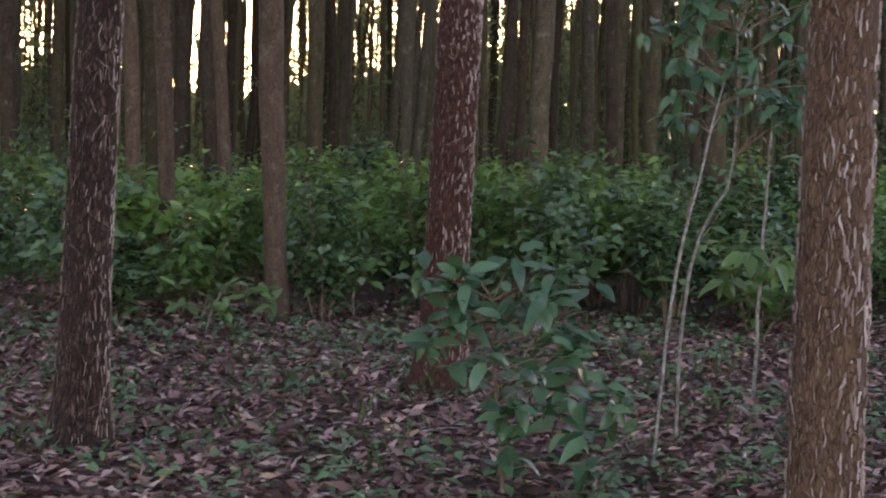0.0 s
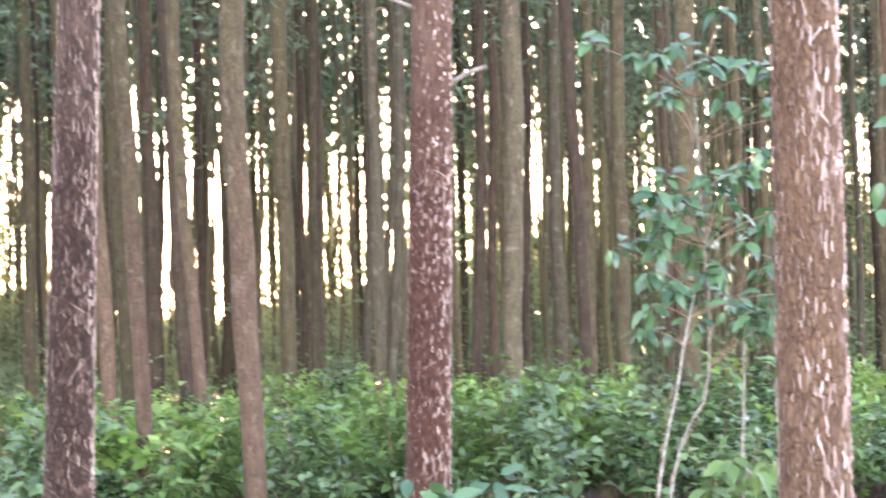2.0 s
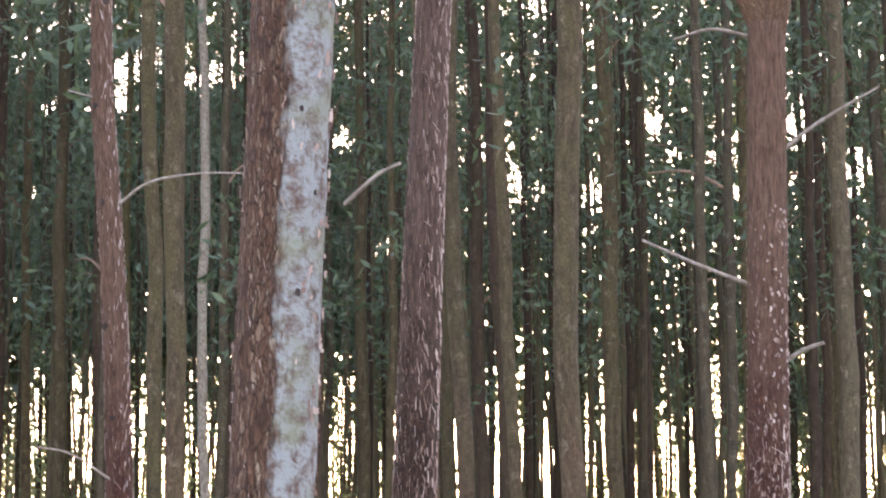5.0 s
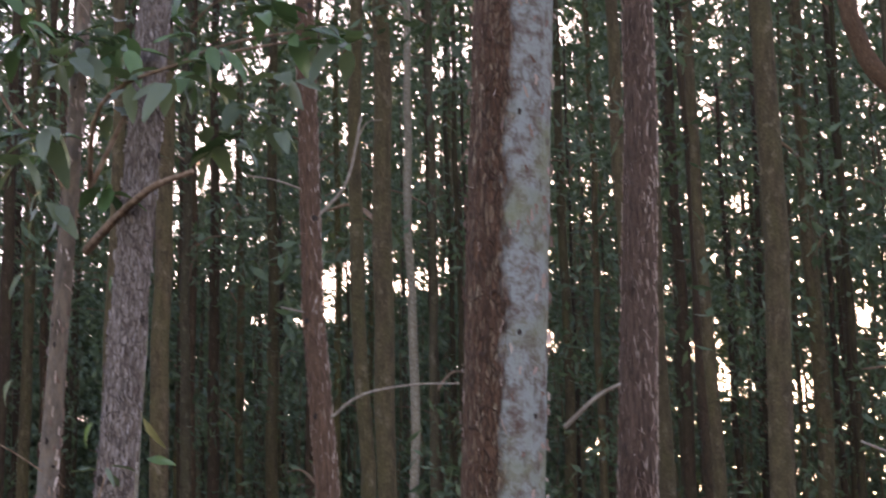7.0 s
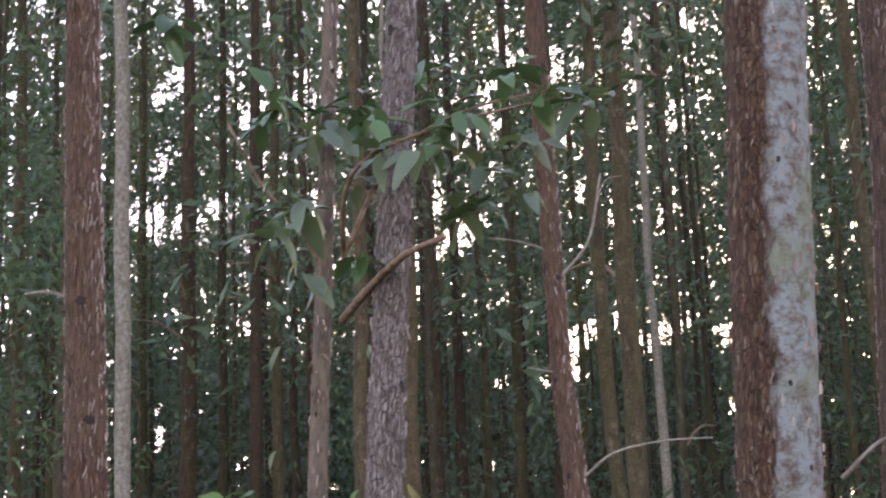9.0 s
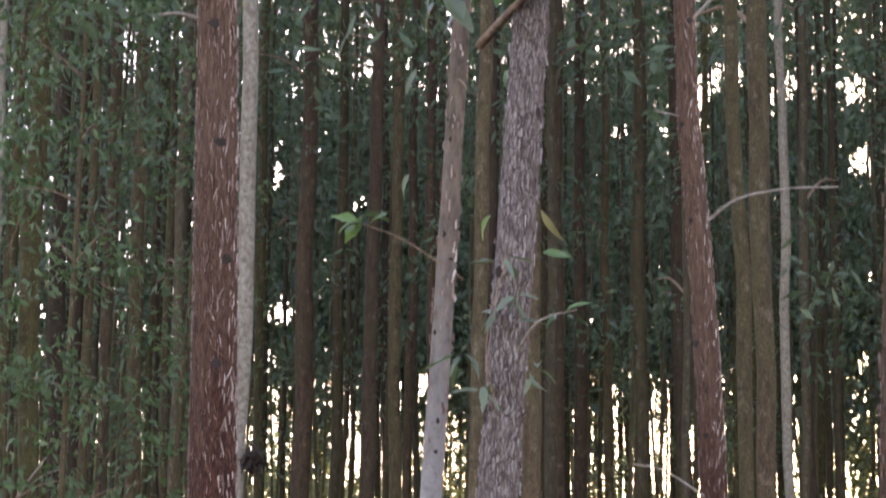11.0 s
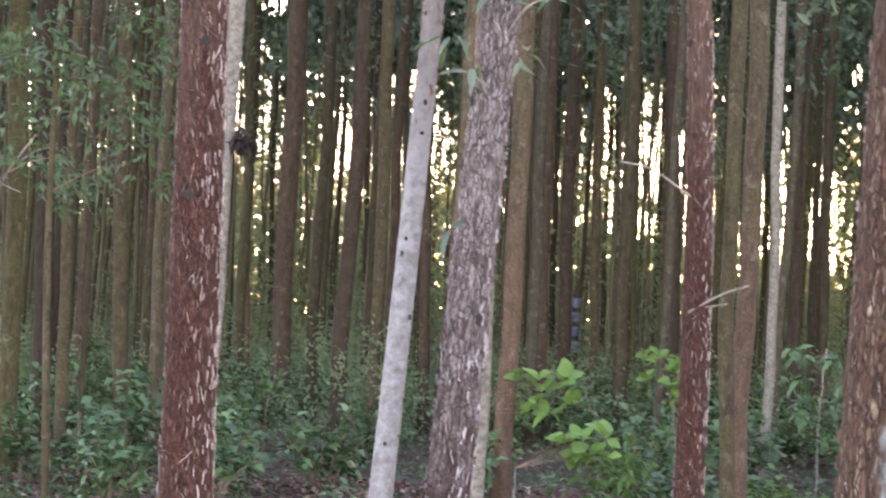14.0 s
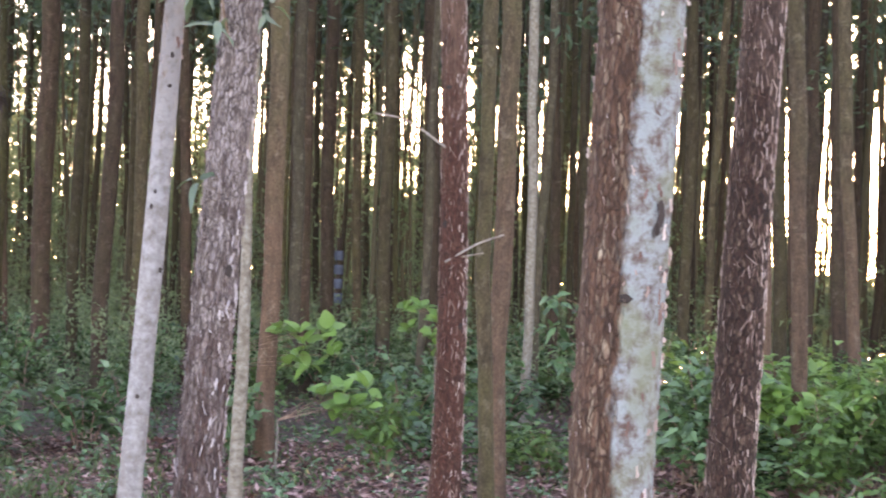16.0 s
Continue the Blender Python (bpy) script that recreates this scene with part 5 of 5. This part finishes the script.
sapling("tall thin sapling with two pale stems and drooping leaves", (-0.20, 8.8, 0),
        [[(-0.25, 8.5, -0.03), (-0.21, 8.6, 0.41), (-0.16, 8.65, 0.88), (-0.08, 8.75, 1.25), (0.0, 8.9, 1.6)], [(-0.17, 9.0, -0.02), (-0.15, 9.0, 0.56), (-0.07, 9.0, 0.98), (0.05, 9.0, 1.24), (0.04, 9.0, 1.9), (0.03, 9.0, 2.45)]],
        [(-0.10, 8.95, 2.12), (0.07, 8.96, 2.11), (-0.01, 8.85, 1.94), (-0.21, 8.95, 1.85), (-0.33, 8.95, 1.81), (-0.01, 9.0, 1.83), (0.22, 8.95, 1.82), (0.12, 8.86, 1.71), (-0.05, 8.95, 1.62), (-0.20, 8.9, 1.55), (0.02, 8.85, 1.47), (-0.12, 8.95, 1.44),
         (0.21, 8.95, 1.45), (0.30, 9.0, 1.46), (-0.06, 8.95, 2.47), (-0.22, 8.9, 2.65), (0.19, 8.95, 2.61), (0.29, 8.95, 1.68), (-0.44, 8.94, 2.72), (-0.04, 9.0, 2.69), (0.17, 8.95, 2.83), (0.31, 8.9, 2.2), (0.38, 8.95, 1.95)]
        + spread_heads(2, (0.12, 9.0, 1.80), (0.34, 0.2, 0.36), 36) + spread_heads(3, (0.12, 9.0, 2.45), (0.30, 0.2, 0.30), 12), 8, 0.088, LEAF_SAPLING, 520, r0=0.0085, lift=-0.25)
sapling("thin speckled sapling with light green leaves", (0.17, 10.4, 0), [[(0.17, 10.4, -0.02), (0.19, 10.4, 0.67), (0.21, 10.4, 1.15), (0.22, 10.4, 1.5)]],
        spread_heads(4, (0.17, 10.3, 0.68), (0.17, 0.12, 0.10), 6), 5, 0.12, LEAF_BRIGHT, 540, r0=0.010, lift=-0.3)
sapling("leafy sapling behind a flaky brown trunk", (0.78, 7.1, 0), [[(0.78, 7.1, -0.02), (0.74, 7.1, 1.0), (0.70, 7.05, 1.7), (0.70, 7.0, 2.4)]],
        [(0.69, 6.97, 2.27), (0.73, 6.96, 2.11), (0.63, 6.97, 1.83), (0.93, 6.94, 2.31), (0.97, 6.93, 2.18), (0.66, 7.0, 1.95), (0.85, 6.95, 2.45), (0.78, 7.0, 2.3)], 4, 0.085, LEAF_SAPLING, 550, r0=0.006, lift=-0.2)
sapling("bright green sapling with large whorled leaves", (-8.45, 13.85, 0), [[(-8.45, 13.85, -0.02), (-8.44, 13.85, 0.5), (-8.46, 13.85, 0.85)]],
        [(-8.11, 14.08, 1.04), (-7.98, 14.15, 1.05), (-7.8, 14.25, 1.06), (-7.94, 14.18, 0.94), (-8.03, 14.13, 0.82), (-7.76, 14.28, 0.88), (-7.89, 14.2, 0.78)], 7, 0.135, LEAF_VIVID, 560, lift=0.75, slim=1.45)
sapling("low bright green sapling with broad leaves", (-7.6, 13.2, 0), [[(-7.6, 13.2, -0.02), (-7.6, 13.2, 0.2), (-7.6, 13.2, 0.42)]],
        [(-7.31, 13.38, 0.64), (-7.18, 13.45, 0.65), (-7.03, 13.53, 0.68), (-7.14, 13.48, 0.53), (-7.23, 13.43, 0.54), (-7.04, 13.52, 0.53)], 7, 0.13, LEAF_VIVID, 565, lift=0.65, slim=1.45)
sapling("young sapling with upright light leaves", (-8.9, 18.6, 0), [[(-8.9, 18.6, -0.02), (-8.9, 18.6, 0.7), (-8.85, 18.55, 1.15)]],
        spread_heads(6, (-8.9, 18.5, 1.0), (0.28, 0.2, 0.28), 14), 7, 0.13, LEAF_VIVID, 570, lift=0.7, slim=1.35)
sapling("dark green sapling between two trunks", (-6.9, 17.4, 0), [[(-6.9, 17.4, -0.02), (-6.9, 17.4, 0.8), (-6.86, 17.4, 1.4)]],
        spread_heads(7, (-6.9, 17.3, 1.1), (0.28, 0.2, 0.35), 14), 6, 0.13, LEAF_SHRUB, 580, lift=0.0)
sapling("bright spreading sapling at the foot of a brown trunk", (-4.35, 14.2, 0), [[(-4.35, 14.2, -0.02), (-4.3, 14.15, 0.4), (-4.2, 14.1, 0.8)], [(-4.35, 14.2, -0.02), (-3.9, 14.1, 0.45), (-3.5, 14.0, 0.75)]],
        spread_heads(8, (-3.95, 14.0, 0.78), (0.55, 0.25, 0.14), 26), 7, 0.15, LEAF_VIVID, 590, lift=0.3)
sapling("low broad-leaved sapling in the litter", (-0.58, 8.5, 0), [[(-0.58, 8.5, -0.02), (-0.56, 8.48, 0.15), (-0.55, 8.45, 0.34)]],
        spread_heads(9, (-0.55, 8.4, 0.24), (0.22, 0.15, 0.12), 10), 5, 0.10, LEAF_SHRUB, 600)
sapling("small seedling with rounded leaves", (-0.42, 7.65, 0), [[(-0.42, 7.65, -0.02), (-0.42, 7.63, 0.12)]], [(-0.42, 7.62, 0.13), (-0.36, 7.6, 0.08), (-0.48, 7.6, 0.05)], 4, 0.085, LEAF_SAPLING, 610)
sapling("fern-like sapling with bright leaves in litter", (-3.2, 12.5, 0), [[(-3.2, 12.5, -0.02), (-3.15, 12.45, 0.2), (-3.05, 12.4, 0.36)]],
        spread_heads(10, (-3.1, 12.4, 0.28), (0.36, 0.2, 0.1), 12), 5, 0.10, LEAF_BRIGHT, 620)
sapling("bright green sapling beside a bowed trunk", (-2.55, 14.0, 0), [[(-2.55, 14.0, -0.02), (-2.55, 14.0, 0.25), (-2.52, 13.95, 0.42)]],
        spread_heads(11, (-2.5, 13.9, 0.36), (0.2, 0.15, 0.1), 8), 5, 0.12, LEAF_BRIGHT, 630)

# leafy boughs on the two leaning trees
W0 = np.array([-3.170, 4.496, 0.0])
limb(pale_pole, np.array([(-2.97, 4.629, 3.108), (-2.742, 4.418, 3.121), (-2.539, 4.249, 3.125), (-2.381, 4.168, 3.12)]) - W0, 0.014, 0.007, TWIG, "brown side branch", seed=62)
limb(pale_pole, np.array([(-2.96, 4.62, 3.25), (-2.75, 4.33, 3.40), (-2.50, 4.31, 3.47), (-2.22, 4.5, 3.56)]) - W0, 0.008, 0.003, TWIG, "brown side branch", seed=68)
limb(pale_pole, np.array([(-2.99, 4.61, 3.2), (-3.07, 4.56, 3.39), (-3.15, 4.51, 3.50), (-3.23, 4.45, 3.69)]) - W0, 0.008, 0.004, TWIG, "brown side branch", seed=63)
limb(pale_pole, np.array([(-2.96, 4.63, 3.3), (-2.8, 4.63, 3.55), (-2.6, 4.72, 3.68), (-2.36, 4.86, 3.74)]) - W0, 0.008, 0.003, TWIG, "brown side branch", seed=64)
_r = np.random.default_rng(66)
for q in ((-3.04, 4.46, 3.72), (-2.91, 4.55, 3.68), (-2.82, 4.61, 3.69), (-2.71, 4.67, 3.61), (-2.64, 4.71, 3.67), (-2.51, 4.78, 3.78), (-2.40, 4.84, 3.75), (-2.34, 4.87, 3.70), (-2.57, 4.75, 3.51), (-2.87, 4.58, 3.50), (-3.07, 4.44, 3.41), (-3.30, 4.27, 3.97), (-3.08, 4.43, 3.67), (-2.98, 4.50, 3.62), (-2.86, 4.58, 3.74), (-2.71, 4.67, 3.81), (-2.62, 4.72, 3.69), (-2.49, 4.79, 3.79), (-3.02, 4.48, 3.40), (-2.67, 4.70, 3.58),
          (-2.83, 4.09, 3.56), (-2.76, 4.16, 3.49), (-2.79, 4.32, 3.57), (-2.76, 4.09, 3.27), (-2.67, 4.32, 3.56), (-2.50, 4.28, 3.44), (-2.40, 4.29, 3.51), (-2.44, 4.47, 3.31), (-2.34, 4.50, 3.66), (-2.27, 4.39, 3.29), (-2.26, 4.49, 3.58), (-2.29, 4.48, 3.46), (-2.49, 4.44, 3.28), (-2.84, 4.24, 3.13), (-2.59, 4.23, 3.41), (-2.13, 4.53, 3.54), (-2.95, 4.24, 3.25), (-2.72, 4.35, 3.17)):
    rosette(pale_pole, Vector(q) - Vector(W0), 5, 0.105, LEAF_GREY if _r.random() < 0.55 else LEAF_SHRUB, _r, -0.1)
for q, w, m in (((-2.77, 4.6, 3.07), (0.1, 0, -1), LEAF_YELLOW), ((-2.84, 4.60, 2.53), (0.2, 0, -1), LEAF_YELLOW), ((-2.86, 4.58, 3.01), (0.3, 0, -0.9), LEAF_SHRUB), ((-3.06, 4.45, 3.01), (-0.5, 0, -0.7), LEAF_GREY), ((-3.07, 4.44, 2.72), (-0.6, 0, -0.6), LEAF_GREY), ((-2.77, 4.63, 2.51), (0.9, 0, -0.1), LEAF_SHRUB), ((-2.89, 4.56, 2.61), (-0.7, 0, -0.6), LEAF_BRIGHT)):
    put_leaf(pale_pole, Vector(q) - Vector(W0), w, 0.075, m, _r, (0, -1, 0.4), 0.6)
V0 = np.array([-2.847, 4.352, 0.0])
limb(grey_lean, np.array([(-2.70, 4.40, 2.20), (-2.62, 4.38, 2.28), (-2.53, 4.42, 2.31)]) - V0, 0.0045, 0.002, DEAD_WOOD, "thin twig", seed=73)
limb(grey_lean, np.array([(-2.72, 4.42, 1.95), (-2.74, 4.33, 2.2), (-2.68, 4.33, 2.45)]) - V0, 0.0035, 0.002, TWIG, "thin leafy shoot", seed=74)
for q in ((-2.70, 4.33, 2.29), (-2.57, 4.41, 2.30), (-2.79, 4.27, 2.19), (-2.69, 4.33, 2.43), (-2.66, 4.35, 2.35), (-2.73, 4.31, 2.12), (-2.62, 4.37, 2.16), (-2.76, 4.29, 1.72)):
    rosette(grey_lean, Vector(q) - Vector(V0), 4, 0.075, LEAF_GREY if _r.random() < 0.7 else LEAF_SHRUB, _r, 0.0, 0.55)
put_leaf(grey_lean, Vector((-2.60, 4.36, 2.56)) - Vector(V0), (0.35, 0.35, -0.9), 0.09, LEAF_YELLOW, _r, (0, -1, 0.3), 0.45)
limb(pale_pole, np.array([(-3.0, 4.6, 2.45), (-3.12, 4.5, 2.55), (-3.23, 4.45, 2.60)]) - W0, 0.003, 0.0015, TWIG, "thin twig", seed=65)
for _ in range(2):
    rosette(pale_pole, Vector((-3.23, 4.45, 2.60)) - Vector(W0), 4, 0.075, LEAF_BRIGHT, _r, 0.1)

# ================= forest floor =================
def floor_spots(rng, n, az0, az1, d0, d1):
    d, az = np.sqrt(rng.uniform(d0**2, d1**2, n)), np.radians(rng.uniform(az0, az1, n))
    x, y = -np.sin(az) * d, np.cos(az) * d
    return np.stack([x, y, ground_height(x, y)], -1)


rng = np.random.default_rng(31)
p = np.vstack([floor_spots(rng, 42000, -13, 24, 6.5, 15), floor_spots(rng, 32000, 18, 50, 8, 18), floor_spots(rng, 16000, -14, 52, 15, 34), floor_spots(rng, 11000, -180, 180, 0.4, 9)])
k = len(p)
p[:, 2] += rng.uniform(0.004, 0.045, k)
b = rng.uniform(0, 6.28, k)
me = simple_leaves("leaf_litter", p, np.stack([np.cos(b), np.sin(b), rng.normal(0.1, 0.25, k)], -1), rng.normal(0, 0.45, (k, 3)) + [0, 0, 1], rng.uniform(0.04, 0.11, k), rng.uniform(0.015, 0.04, k))
me.materials.append(LITTER)
tagged(new("leaf_litter", me), "fallen brown sickle leaves covering the ground", "leaf litter", kind="stuff")

# low weeds in loose patches
hearts = np.vstack([floor_spots(rng, 420, -13, 22, 7, 15), floor_spots(rng, 420, 20, 50, 9, 20), floor_spots(rng, 600, 18, 52, 16, 38)])
base, way = [], []
for h in hearts:
    m = rng.integers(8, 26)
    tall = rng.uniform(0.05, 0.2)
    base.append(h + np.stack([rng.normal(0, 0.08, m), rng.normal(0, 0.08, m), tall * rng.random(m)], -1))
    b = rng.uniform(0, 6.28, m)
    way.append(np.stack([np.cos(b), np.sin(b), rng.normal(0.25, 0.3, m)], -1))
base, way = np.vstack(base), np.vstack(way)
k = len(base)
me = leaf_cloud("weeds", base, way, rng.normal(0, 0.35, (k, 3)) + [0, -0.3, 1], rng.uniform(0.035, 0.095, k), rng.uniform(0.016, 0.045, k), 0.2, 0.2)
me.materials.append(LEAF_SHRUB)
tagged(new("weeds", me), "low green weeds and seedlings in the litter", "weeds", kind="stuff")

p = np.vstack([floor_spots(rng, 500, 33, 47, 11, 16), floor_spots(rng, 2200, -13, 50, 8, 26)])
clump = rng.random(len(p)) < 0.5
p = np.repeat(p, 4, axis=0) + rng.normal(0, 0.03, (4 * len(p), 3)) * [1, 1, 0]
k = len(p)
me = leaf_cloud("grass", p, rng.normal(0, 0.45, (k, 3)) + [0, 0, 1], rng.normal(0, 1, (k, 3)), rng.uniform(0.06, 0.17, k), rng.uniform(0.004, 0.009, k), 0.1, 0.3)
me.materials.append(GRASS)
tagged(new("grass", me), "sparse thin grass blades in the litter", "grass", kind="stuff")

for n in range(26):
    q = floor_spots(rng, 1, -11, 46, 7.5, 17)[0]
    a, ln = rng.uniform(0, 6.28), rng.uniform(0.25, 0.8)
    t = thing("fallen_twig", q, "grey dry twig lying on the leaf litter", "twig", "fallen twigs")
    e = np.array([math.cos(a), math.sin(a), 0.0]) * ln
    pts = [-e / 2 + [0, 0, 0.02], rng.normal(0, 0.03, 3) * [1, 1, 0] + [0, 0, 0.035], e / 2 + [0, 0, 0.02]]
    limb(t, pts, rng.uniform(0.005, 0.010), 0.003, DEAD_WOOD, seed=n, sides=6, name="stick")
    if rng.random() < 0.6:
        limb(t, [np.array(pts[1]), np.array(pts[1]) + [0.1 * math.sin(a), 0.1 * math.cos(a), 0.03]], 0.004, 0.002, DEAD_WOOD, seed=n + 50, sides=5, name="side_twig")
